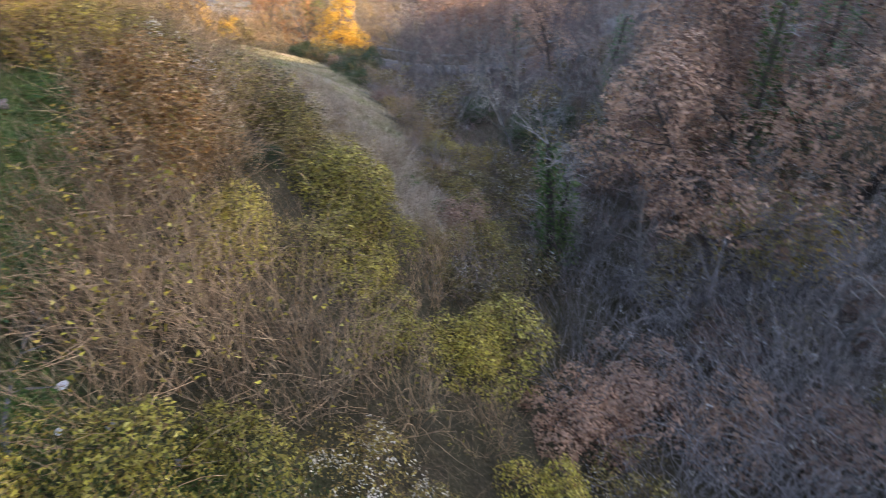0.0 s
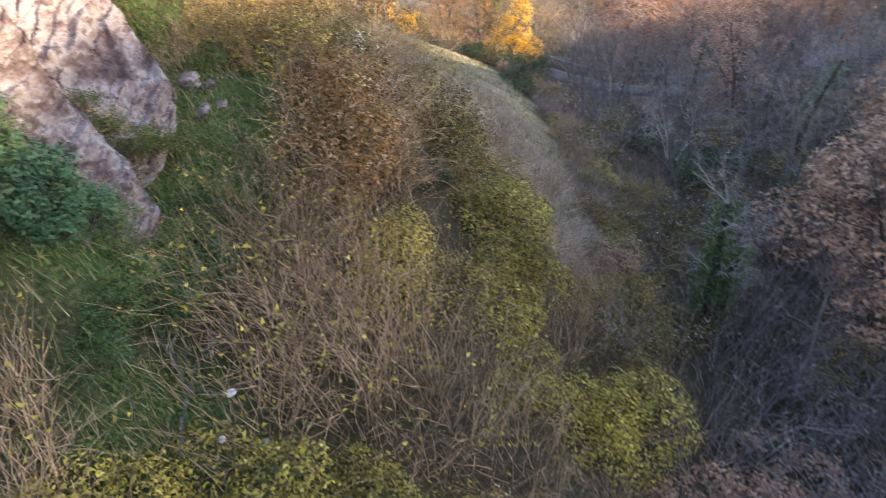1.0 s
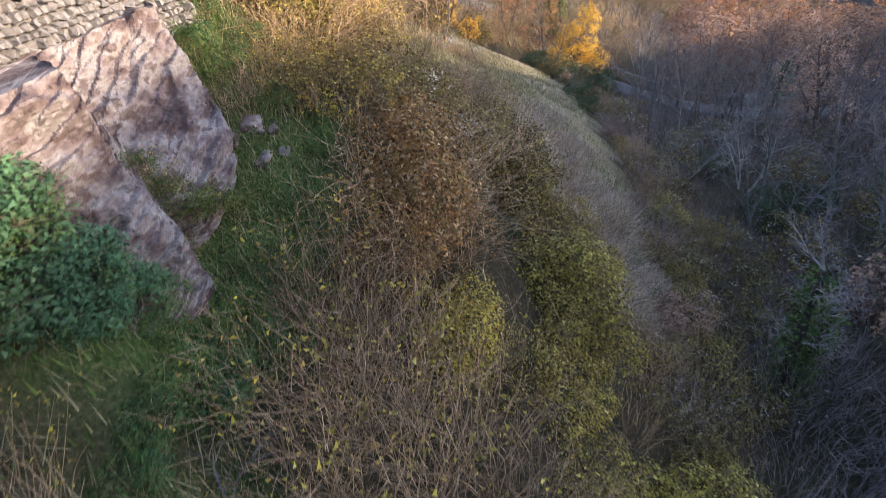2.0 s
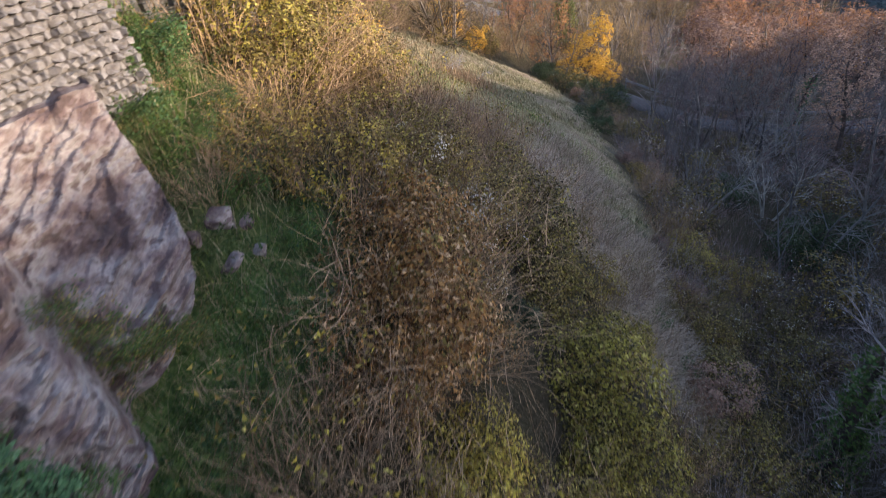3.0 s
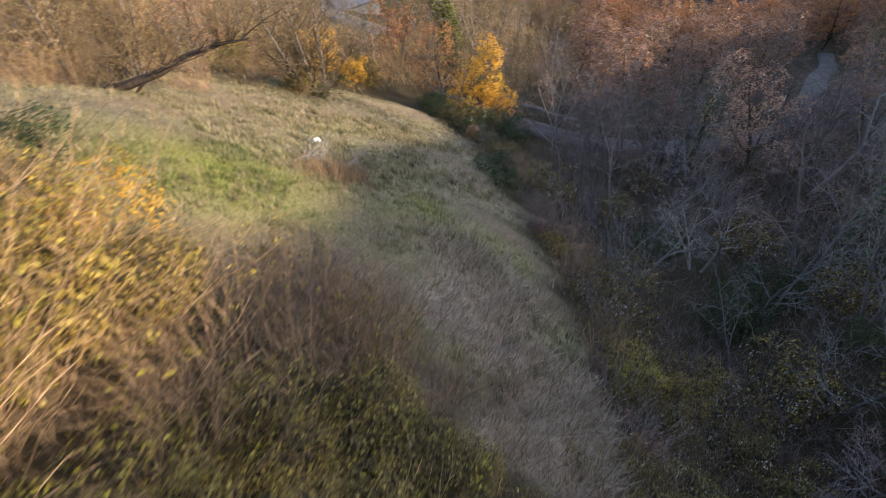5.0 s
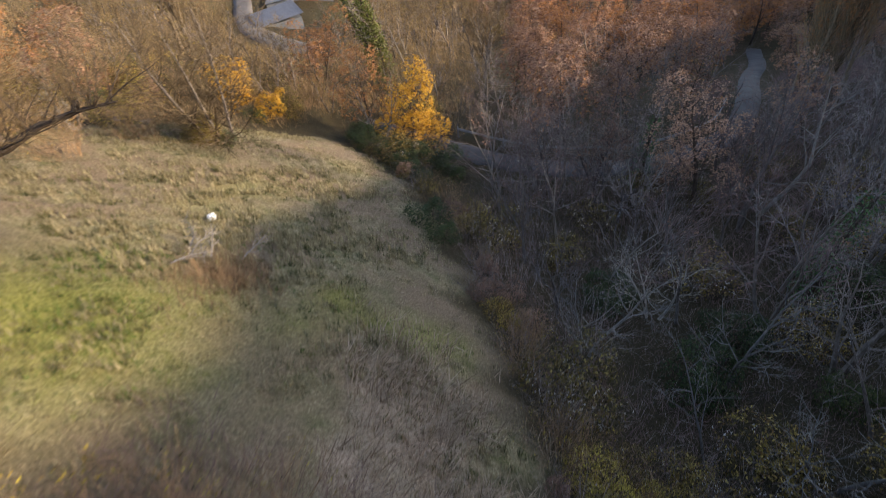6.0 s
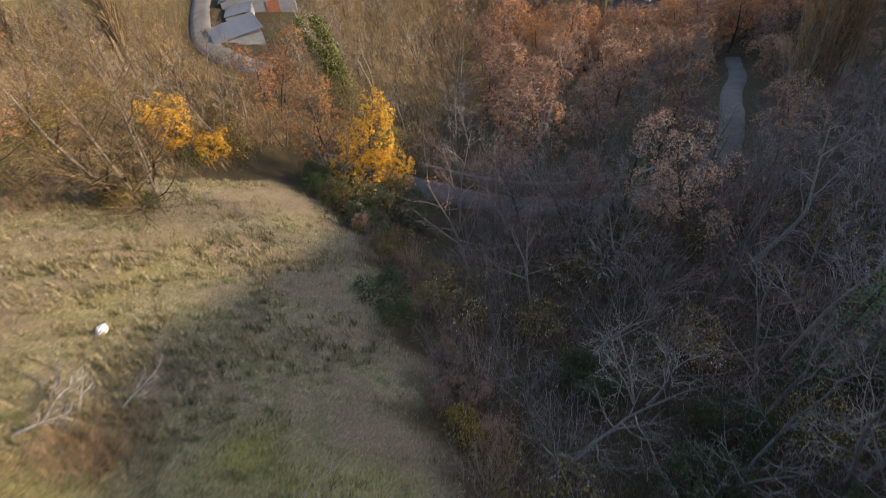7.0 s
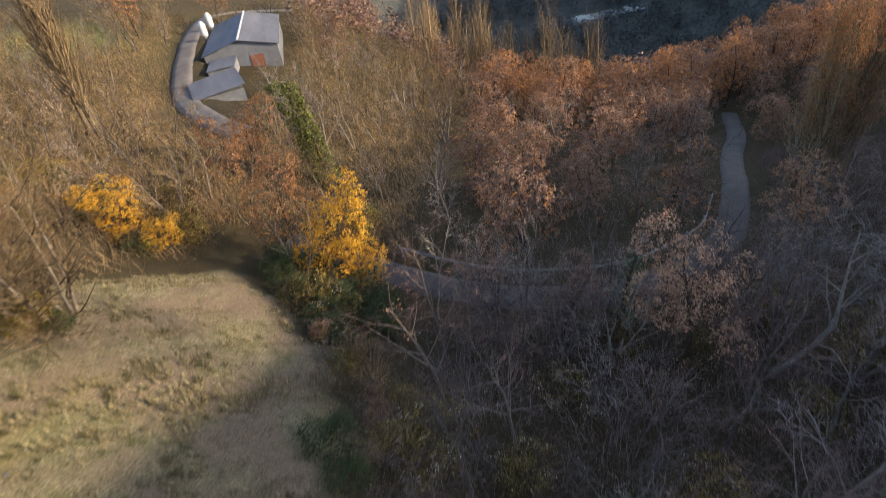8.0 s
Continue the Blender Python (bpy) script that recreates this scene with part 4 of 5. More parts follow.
for k in range(28):
    put(SETS["far_poplar"][k % 2], 14 - 1.1 * k + r4.gauss(0, 1), 112 + 0.2 * k + r4.gauss(0, 3), r4.uniform(1.0, 1.3), r4, tilt=1)
for x, y, scale in ((-9.9, 39.4, 0.9), (-11.0, 40.7, 1.0), (-12.3, 42.0, 1.0), (-13.4, 43.2, 1.0), (-9.0, 38.2, 0.7), (-10.0, 40.6, 1.1), (-14.0, 44.4, 1.0), (-9.2, 42.0, 1.1), (-8.2, 41.0, 1.2), (-10.5, 42.8, 1.0), (-11.5, 43.8, 1.1), (-12.8, 44.6, 1.0), (-14, 45.0, 1.0), (-7.6, 40, 0.9), (-7.7, 32.3, 0.95), (-7.0, 31.2, 0.7), (-20, 43.5, 0.8)):
    put(KINDS["evergreen"][int(r4.random() * 2)], x, y, scale, r4)
r6 = random.Random(61)
for x, y, scale in ((-6.6, 4.15, 0.55), (-6.7, 3.8, 0.7), (-6.55, 3.4, 0.7), (-6.8, 3.5, 0.8), (-6.9, 3.1, 0.85), (-6.5, 2.8, 0.75), (-6.4, 2.3, 0.8), (-6.9, 2.6, 0.9), (-6.2, 1.8, 0.7), (-7.1, 3.4, 0.8), (-6.5, 3.8, 0.5)):
    put(KINDS["ivy"][int(r6.random() * 2)], x, y, scale, r6)
for x, y, scale in ((-6.75, 4.05, 0.6), (-7.0, 3.8, 0.7), (-7.1, 3.3, 0.8), (-7.4, 3.7, 0.7), (-7.3, 2.9, 0.9), (-7.8, 3.4, 0.9), (-6.95, 4.25, 0.5), (-6.55, 4.35, 0.45), (-7.2, 4.5, 0.5), (-6.8, 4.55, 0.4), (-7.5, 4.3, 0.6), (-6.75, 5.95, 0.35), (-6.6, 6.2, 0.3), (-5.6, 4.1, 0.6), (-5.8, 4.7, 0.6), (-8.6, 8.0, 0.5), (-8.9, 8.7, 0.6), (-9.2, 9.2, 0.6), (-8.3, 8.3, 0.45), (-8.5, 9.1, 0.45), (-7.8, 8.4, 0.4), (-6.7, 7.4, 0.4), (-6.4, 6.6, 0.4), (-6.6, 5.8, 0.42), (-6.4, 5.2, 0.45), (-7.1, 8.3, 0.42), (-6.2, 7.2, 0.35), (-5.9, 4.6, 0.45), (-6.3, 8.0, 0.35), (-5.9, 3.9, 0.5), (-5.7, 3.4, 0.45), (-5.5, 2.9, 0.45)):
    put(KINDS["leafy"][int(r6.random() * 2)], x, y, scale, r6)
for kind, x, y, scale in (("herb", -8.9, 8.2, 1.2), ("gold", -10.3, 12.4, 0.8), ("lime", -9.6, 11.0, 1.1), ("bare", -9.5, 10.2, 0.9)):
    put(KINDS[kind][0], x, y, scale, r6)
for k in range(85):
    x, y = r6.uniform(-34, -9), r6.uniform(36, 52)
    if (-24 < x < -18 and y < 45) or meadow_weight(x, y - 0.4) > 0.02 or (-18.4 < x < -14.8 and 42 < y < 48) or not clear_of_roads(x, y, 2.2):
        continue
    put(r6.choice(KINDS[r6.choice(("ochre", "bare", "bare", "russet", "dark", "olive", "evergreen"))]), x, y, r6.uniform(0.9, 1.5), r6)
spots6 = []
for k in range(900):
    x, y = r6.uniform(-6, 22), r6.uniform(12, 43)
    edge6 = np.interp(y, *zip(*MEADOW_EDGE))
    if x < edge6 + 0.9 or x > 4 + 0.4 * y or not clear_of_roads(x, y, 2.0) or any((x - a) ** 2 + (y - b) ** 2 < 7.5 for a, b in spots6):
        continue
    spots6.append((x, y))
    put(r6.choice(KINDS[r6.choice(("grey", "dark", "dark", "evergreen", "rust"))]), x, y, r6.uniform(0.9, 1.6), r6)
for k in range(420):
    x, y = r6.uniform(-9.6, -4.6), r6.uniform(2, 10.5)
    if green_weight(x, y) < 0.3 or x < -7.0 - 0.12 * (y - 4) and y < 7 or any((x - a) ** 2 + (y - b) ** 2 < 0.14 for a, b in spots6):
        continue
    spots6.append((x, y))
    put(KINDS["herb"][k % 2], x, y, r6.uniform(0.6, 1.2), r6, 0.02)
for x, y, scale in ((-5.2, 1.6, 0.7), (-5.6, 2.2, 0.6), (-4.9, 1.1, 0.7), (-7.6, 8.9, 0.6), (-7.9, 8.0, 0.4), (-8.2, 9.3, 0.5)):
    put(KINDS["bare"][1], x, y, scale, r6)
for x, y, scale in ((-4.4, 16.3, 0.5), (-3.2, 14.6, 0.45), (-5.2, 18.0, 0.5), (-3.8, 17.4, 0.35), (-6.2, 17.8, 0.55), (-2.6, 13.4, 0.4)):
    put(KINDS["grey"][0], x, y, scale * 0.8, r6)
for kind, x, y, scale in (("bare", -1.2, 11.2, 0.55), ("grey", -0.7, 10.2, 0.6), ("bare", -1.6, 10.2, 0.6), ("olive", -0.2, 9.2, 0.6), ("bare", -1.9, 11.6, 0.45), ("bare", -4.6, 15.4, 0.4), ("herb", -2.6, 14.6, 1.2),
                         ("herb", -3.4, 16.0, 1.1), ("olive", -2.2, 15.8, 0.35), ("bare", -3.6, 13.6, 0.4), ("bare", -4.9, 17.0, 0.4), ("herb", -1.8, 13.6, 1.1), ("bare", -2.9, 18.4, 0.4)):
    put(KINDS[kind][0], x, y, scale, r6)
for k in range(46):
    x, y = r6.uniform(4.5, 12.5), r6.uniform(3.5, 13)
    if x < 12.5 - 0.3 * abs(y - 8):
        put(r6.choice(KINDS[r6.choice(("grey", "grey", "grey", "dark", "rust"))]), x, y, r6.uniform(0.9, 1.4), r6)
for k in range(58):
    y = 15.5 + 26 * (k + r6.random()) / 58
    x = np.interp(y, *zip(*MEADOW_EDGE)) + 0.5 + r6.gauss(0.2, 0.55)
    put(r6.choice(KINDS[r6.choice(("bare", "bare", "dark", "grey", "rust", "olive"))]), x, y, r6.uniform(0.3, 0.75), r6)
for kind, x, y, scale in (("olive", -27.5, 42.5, 1.8), ("lime", -26.2, 41.8, 1.5), ("olive", -28.8, 41.0, 1.7), ("rust", -25.4, 42.0, 1.3)):
    put(KINDS[kind][0], x, y, scale, r6)
put(KINDS["lime"][0], 8.2, 12.6, 1.7, r6)
put(KINDS["gold"][0], 8.9, 12.0, 1.4, r6)
put(KINDS["evergreen"][0], -17.0, 34.9, 0.55, r6)
put(KINDS["ochre"][0], -17.6, 34.7, 0.9, r6)
put(KINDS["ochre"][1], -18.3, 35.3, 0.8, r6)
for k in range(16):
    x, y = r6.uniform(-27, -19), r6.uniform(24, 37)
    if meadow_weight(x + 2.5, y + 0.5) < 0.6:
        continue
    put(r6.choice(KINDS[r6.choice(("ochre", "bare", "bare"))]), x, y, r6.uniform(0.7, 1.1), r6)
retire([o for group in (*KINDS.values(), *SETS.values()) for o in group])


# ---- distant woods, as one growth ----
def far_woods(name, zones, k, small, big, mat, label, seed):
    r = np.random.default_rng(seed)
    pts = np.concatenate([np.stack([r.uniform(x0, x1, count), r.uniform(y0, y1, count)], 1) for x0, x1, y0, y1, count in zones])
    pts = pts[np.abs(pts[:, 1] - (262 + 0.35 * pts[:, 0])) > 8]
    z = ground_z(pts[:, 0], pts[:, 1])
    h = r.uniform(5, 9, len(pts))
    c = r.normal(0, 1, (len(pts), k, 3))
    c /= np.linalg.norm(c, axis=2, keepdims=True)
    c *= r.uniform(0.25, 1, (len(pts), k, 1)) ** 0.5
    c = c * np.stack([h * 0.32, h * 0.32, h * 0.42], 1)[:, None, :]
    c = c + np.stack([pts[:, 0], pts[:, 1], z + h * 0.58], 1)[:, None, :]
    c = c.reshape(-1, 3)
    d = r.normal(0, 1, c.shape) * np.array([1, 1, 0.35])
    d /= np.linalg.norm(d, axis=1, keepdims=True)
    s = np.cross(d, r.normal(0, 1, c.shape) * 0.5 + np.array([0, 0, 1.0]))
    s /= np.linalg.norm(s, axis=1, keepdims=True)
    size = r.uniform(small, big, (len(c), 1))
    v = np.stack([c - d * size, c + s * size * 0.6, c + d * size, c - s * size * 0.6], 1).reshape(-1, 3)
    f = np.arange(len(v)).reshape(-1, 4)
    tagged(new(name, array_mesh(name, v, f, mat)), label, "woods", kind="stuff")


# second zone: unseen trees added on the crest to fray its shadow edge
far_woods("ridge_woods", ((-34, 60, 113, 150, 330), (58, 66, -20, 100, 16), (-100, -62, 40, 84, 60)), 150, 0.16, 0.4, LEAF_RUST, "brown oak woods along the far ridge, and unseen trees on the shading crest", 5)
far_woods("valley_woods", ((-30, 110, 170, 330, 900), (-150, -60, 150, 240, 70)), 110, 0.25, 0.5, LEAF_HAZE, "distant woods on the valley floor, coloured dim by haze", 6)
bank_line = np.stack([np.linspace(-60, 140, 90), 262 + 0.35 * np.linspace(-60, 140, 90)], 1)
tagged(ribbon("river", bank_line, np.full(90, -59.2), 5.0, WATER), "pale river on the valley floor", "river", kind="structure")


# ---- grass ----
def blades(name, spots, height, width, mat, label, per=7, spread=0.09, lay=0.5, seed=1):
    """Tufts of bent blades on the ground, one growth."""
    r = np.random.default_rng(seed)
    b = np.repeat(spots, per, axis=0) + r.normal(0, spread, (len(spots) * per, 2))
    n = len(b)
    z = ground_z(b[:, 0], b[:, 1])
    a = r.uniform(0, 6.283, n)
    h = height * r.uniform(0.5, 1.25, n)
    lean_ = lay * r.uniform(0.2, 1.2, n)
    way = np.stack([np.cos(a), np.sin(a)], 1)
    side = np.stack([-np.sin(a), np.cos(a)], 1) * (width * r.uniform(0.6, 1.3, n) * 0.5)[:, None]
    base = np.concatenate([b, (z - 0.04)[:, None]], 1)
    tip = np.concatenate([b + way * (h * lean_)[:, None], (z + h * np.clip(1 - 0.4 * lean_, 0.3, 1))[:, None]], 1)
    s3 = np.concatenate([side, np.zeros((n, 1))], 1)
    v = np.stack([base - s3, base + s3, tip], 1).reshape(-1, 3)
    f = np.arange(3 * n).reshape(-1, 3)
    return tagged(new(name, array_mesh(name, v, f, mat)), label, "grass", kind="stuff")


def scattered(count, x0, x1, y0, y1, weight, seed):
    r = np.random.default_rng(seed)
    s = np.stack([r.uniform(x0, x1, count), r.uniform(y0, y1, count)], 1)
    return s[r.uniform(0, 1, count) < weight(s[:, 0], s[:, 1])]


blades("meadow_grass", scattered(30000, -30, -2, 14, 42, lambda x, y: meadow_weight(x, y) * (1 - 0.6 * green_weight(x, y)) * (0.25 + 0.75 * (np.sin(2.3 * x + 1.5 * np.sin(0.9 * y)) * np.cos(2.7 * y + 1.2 * np.sin(1.1 * x)) > 0.05)), 31), 0.24, 0.045, GRASS_DRY, "short dry meadow grass in tufts", 6, 0.06)
blades("tussocks", scattered(3000, -28, -2, 14.5, 42, lambda x, y: 0.85 * meadow_weight(x, y), 35), 0.2, 0.035, GRASS_TUSS, "darker grass tussocks dotted over the meadow", 16, 0.07, 0.7, 5)
blades("green_grass", scattered(16000, -14, -2, 1, 28, lambda x, y: green_weight(x, y) * 1.2, 32), 0.18, 0.03, GRASS_GREEN, "fresh green grass and low plants", 6, seed=2)
blades("bleached_grass", scattered(11000, -8, 0, 9, 26, pale_weight, 33), 0.42, 0.03, GRASS_PALE, "long bleached grass flattened on the slope", 7, 0.08, 1.4, 3)

blades("straw_stems", scattered(2600, -9.5, -4.2, 1, 10.5, lambda x, y: green_weight(x, y) * 1.1, 36), 0.45, 0.014, GRASS_DRY, "dry straw stems standing in the green bank", 5, 0.12, 0.8, 6)


def brush(name, spots, height, mat, label, seed, per=8, spread=0.35, thick=0.012):
    """Low brushwood too dense to tell apart: many thin bent stalks."""
    o = blades(name, spots, height, thick, mat, label, per, spread, 0.9, seed)
    tagged(o, "", "brushwood")
    return o


def off_roads(s):
    d = np.full(len(s), 99.0)
    for line in (LANE_LINE, TRACK_LINE):
        for px, py in line[::2]:
            d = np.minimum(d, np.hypot(s[:, 0] - px, s[:, 1] - py))
    return s[d > 2.0]


def in_back_wood(x, y):
    field = (x + 60) ** 2 / 70 + (y - 92) ** 2 / 120 < 1
    return ((meadow_weight(x, y) < 0.05) & (y > 44 + 1.3 * np.clip(x + 16, -60, 0)) & ~((x > -18.2) & (x < -14.8) & (y < 47.5)) & ~near_barn(x, y) & ~field) * 1.0


def in_gully(x, y):
    edge = np.interp(y, *zip(*MEADOW_EDGE))
    return ((x > edge + 0.4) & (y > 10)) * 1.0


brush("tan_brushwood", off_roads(scattered(9500, -62, -8, 27, 112, in_back_wood, 41)), 1.3, TWIG_TAN, "dense tan brushwood under the trees", 51, 11, 0.4, 0.03)
brush("grey_brushwood", off_roads(scattered(1500, -6, 26, 10, 60, in_gully, 42)), 0.7, TWIG_GREY, "grey leafless brushwood in the gully", 52, 9, 0.4, 0.016)
brush("slope_brushwood", off_roads(scattered(2600, 7, 34, 34, 66, lambda x, y: (x > 6 + 0.2 * (y - 34)) * 1.0, 47)), 1.3, TWIG_RED, "purplish leafless brushwood on the facing slope", 57, 9, 0.45, 0.03)
brush("red_brushwood", scattered(1500, -6, 8, 16, 42, in_gully, 43), 0.6, TWIG_RED, "reddish-brown bramble stems along the gully", 53, 9, 0.35, 0.022)


# ---- rock and walls of the bank ----
def rock_face(y, z):
    """How far the rock stands out: a front rib and, past a notch, a second one that leans back."""
    front = -6.45 - 0.28 * max(z - 7.2, 0)
    rear = -7.1 - 0.62 * max(z - 7.8, 0)
    w = min(max((y - 5.15) / 0.5, 0), 1)
    notch = 0.3 * math.exp(-((y - 5.5) / 0.16) ** 2) * max(min((8.4 - z) / 0.8, 1), 0)
    return front * (1 - w) + rear * w - notch


def rock_outcrop():
    g = Geo()
    rows, cols, turn = 130, 170, 24
    grid = []
    for i in range(rows):
        z = 6.2 + 3.45 * i / (rows - 1)
        end = float(np.interp(z, [6.2, 6.9, 7.15, 7.5, 8.0, 8.5, 9.2, 9.7], [4.8, 5.0, 6.1, 6.6, 6.95, 7.25, 7.35, 7.5]))
        row = []
        for j in range(cols + turn):
            face = min(j / (cols - 1), 1)
            y = 2.9 + (end - 2.9) * face
            back = max(j - cols + 1, 0) / turn
            x = rock_face(y, z) - 1.8 * back
            y += 0.5 * back
            q = Vector((x, y, z))
            u, w = q.y * 0.95 + q.z * 0.3, q.z * 0.95 - q.y * 0.3
            # tilted beds with overhanging lips, broken across, and weathered hollows
            push = 0.22 * noise.fractal(q * 1.0, 1.0, 2.0, 4) + 0.035 * noise.fractal(q * 7, 0.8, 2.0, 3)
            for freq, deep in ((1.9, 0.17), (5.3, 0.10), (11.0, 0.045)):
                bed = freq * w + 1.1 * noise.noise(q * 0.9 + Vector((freq, 0, 0))) + 0.3 * noise.noise(q * 3.1)
                lip = bed - math.floor(bed)
                block_ = noise.cell(Vector((math.floor(bed) * 3.3, u * freq * 0.55 + 0.3 * noise.noise(q * 2), freq)))
                push += deep * (min(lip * 1.15, 1.0) ** 1.6 * min((1 - lip) * 7, 1.0) - 0.4) * (0.7 + 0.3 * block_)
            row.append(len(g.v))
            g.v.append(q + Vector((0.82, -0.25 + back, 0.4)).normalized() * (push - 0.05))
        grid.append(row)
    for a, b in zip(grid, grid[1:]):
        for j in range(len(a) - 1):
            g.f.append((a[j], a[j + 1], b[j + 1], b[j]))
    # close the back of the block inside the bank
    i = len(g.v)
    front = [g.v[k] for k in (grid[0][0], grid[0][-1], grid[-1][-1], grid[-1][0])]
    g.v += [Vector((q.x - 2.2, q.y, q.z)) for q in front]
    a, b, c, d = grid[0], [r[-1] for r in grid], grid[-1][::-1], [r[0] for r in grid][::-1]
    for ring, (m, n_) in zip((a, b, c, d), ((0, 1), (1, 2), (2, 3), (3, 0))):
        g.f.append(tuple(ring[::-1]) + (i + m, i + n_))
    g.f.append((i, i + 3, i + 2, i + 1))
    return tagged(part("rock_outcrop", g, ROCK), "weathered pinkish-brown layered rock face in the bank", "rock", kind="structure")


rock_outcrop()


def stone_meshes(count, seed, mat):
    """Rough blocks of unit size, to be scaled."""
    r = random.Random(seed)
    out = []
    for k in range(count):
        bm = bmesh.new()
        bmesh.ops.create_cube(bm, size=1.0)
        bmesh.ops.bevel(bm, geom=list(bm.edges), offset=0.2, segments=1, affect="EDGES")
        for v in bm.verts:
            v.co += Vector((r.gauss(0, 1), r.gauss(0, 1), r.gauss(0, 1))) * 0.075
        me = bpy.data.meshes.new("stone")
        bm.to_mesh(me)
        bm.free()
        me.materials.append(mat)
        out.append(me)
    return out


STONES, DARK_STONES = stone_meshes(8, 77, STONE), stone_meshes(8, 78, DARK_STONE)


def dry_stone_wall(name, a, b, base_a, base_b, height, depth, label, seed, course=(0.07, 0.13), length=(0.08, 0.17), stones=STONES, core_mat=MORTAR):
    """A wall of coursed rubble: every stone a piece, over a rubble core."""
    r = random.Random(seed)
    a, b = Vector(a), Vector(b)
    run = (b - a).length
    way = (b - a).normalized()
    turn = math.atan2(way.y, way.x)
    core = Geo()
    core.box((0, -depth, -0.6), (run, -0.05, height - 0.1), Matrix.Translation((a.x, a.y, base_a)) @ Matrix.Rotation(turn, 4, "Z"))
    top = tagged(part(name, core, core_mat), label, "wall", kind="structure")
    z, row = -0.1, 0
    while z < height:
        tall = r.uniform(*course)
        u = -r.uniform(0, 0.15)
        while u < run:
            long = r.uniform(*length)
            if z > height - 0.35 and r.random() < 0.25:
                u += long
                continue
            f = u / run
            p = a + way * (u + long / 2)
            o = new("stone", stones[int(r.random() * 8)])
            o.parent = top
            m = Matrix.Translation((p.x, p.y, base_a + (base_b - base_a) * f + z + tall / 2)) @ pose(0, 0, 0, r.gauss(0, 4), r.gauss(0, 9), math.degrees(turn) + r.gauss(0, 4))
            o.matrix_basis = m @ Matrix.Translation((0, -0.12 + r.uniform(-0.03, 0.03), 0)) @ Matrix.Diagonal((long * 0.98, 0.34, tall * 0.97, 1))
            u += long
        z += tall
        row += 1
    return top


dry_stone_wall("stone_wall", (-8.75, 8.4, 0), (-8.4, 5.2, 0), 9.2, 9.3, 1.7, 0.7, "dry stone retaining wall above the rock", 5)
dry_stone_wall("terrace_wall", (-10.3, 12.6, 0), (-9.8, 9.0, 0), 9.2, 9.5, 1.5, 0.6, "low dry stone terrace wall among the shrubs", 6, (0.10, 0.18), (0.16, 0.36), DARK_STONES, DARK_STONE)


def loose_stone(x, y, size, label, seed, mat=STONE, flat=0.6):
    r = random.Random(seed)
    bm = bmesh.new()
    for k in range(16):
        a, h = r.random() * 6.283, r.uniform(-1, 1)
        w = math.sqrt(1 - h * h)
        bm.verts.new(Vector((math.cos(a) * w, math.sin(a) * w, h * flat)) * 0.5 * r.uniform(0.8, 1.1))
    hull = bmesh.ops.convex_hull(bm, input=list(bm.verts))
    bmesh.ops.delete(bm, geom=list({e for e in hull["geom_interior"] + hull["geom_unused"] if isinstance(e, bmesh.types.BMVert)}), context="VERTS")
    bmesh.ops.bevel(bm, geom=list(bm.edges), offset=0.03, segments=1, affect="EDGES")
    me = bpy.data.meshes.new("stone")
    bm.to_mesh(me)
    bm.free()
    me.materials.append(mat)
    o = new("boulder" if size > 0.4 else "field_stone", me)
    o.matrix_basis = Matrix.Translation((x, y, ground_z(x, y) + size * flat * 0.12)) @ pose(0, 0, 0, 0, 0, r.random() * 360) @ Matrix.Diagonal((size, size * 0.8, size, 1))
    return tagged(o, label, "stone")


for k, (x, y, size) in enumerate(((-7.65, 7.8, 0.5), (-7.35, 7.45, 0.42), (-7.75, 7.4, 0.34), (-7.45, 8.0, 0.3), (-7.2, 7.8, 0.3))):
    loose_stone(x, y, size, "grey boulder in the green bank", 20 + k, ROCK, 0.8)
for k, (x, y, size) in enumerate(((-13.9, 29.1, 0.22), (-16.2, 30.1, 0.28), (-16.7, 34.4, 0.25), (-13.0, 28.0, 0.12), (-17.6, 29.0, 0.3), (-18.6, 31.5, 0.2), (-15.2, 27.4, 0.15), (-9.9, 27.5, 0.14))):
    loose_stone(x, y, size, "pale stone lying in the meadow grass", 40 + k, flat=0.5)
for k, (x, y, size) in enumerate(((-21.5, 36.4, 0.9), (-20.4, 36.6, 0.7), (-22.8, 36.1, 0.8), (-19.5, 36.8, 0.5))):
    loose_stone(x, y, size, "pale rock ledge at the meadow's edge", 60 + k, flat=0.35)


# ---- plants rooted on the rock ----
LEDGE = plant("ledge_plant", 330, dict(SHRUB, kids=(4,)), 0.55, 14, 0.8, 0.006, TWIG_BROWN, TWIG_BROWN, LEAF_GREEN, 420, 0.06, (LEAF_LIME, 160, 0.05), "small green plant on a rock ledge", "plant", scatter=0.08)
r7 = random.Random(31)
for y, z in ((5.45, 8.45), (5.6, 8.3), (5.55, 8.1), (5.7, 8.05), (5.75, 7.85), (5.9, 7.8), (5.9, 7.6), (6.05, 7.6), (6.2, 7.5), (6.35, 7.45), (6.05, 7.4), (6.5, 7.4), (5.75, 7.55), (4.2, 7.6), (5.5, 7.3)):
    copy_thing(LEDGE, Matrix.Translation((rock_face(y, z) + 0.02, y, z)) @ pose(0, 0, 0, r7.uniform(-20, 20), 25, r7.random() * 360) @ Matrix.Diagonal((0.6, 0.6, 0.5, 1)))
retire([LEDGE])


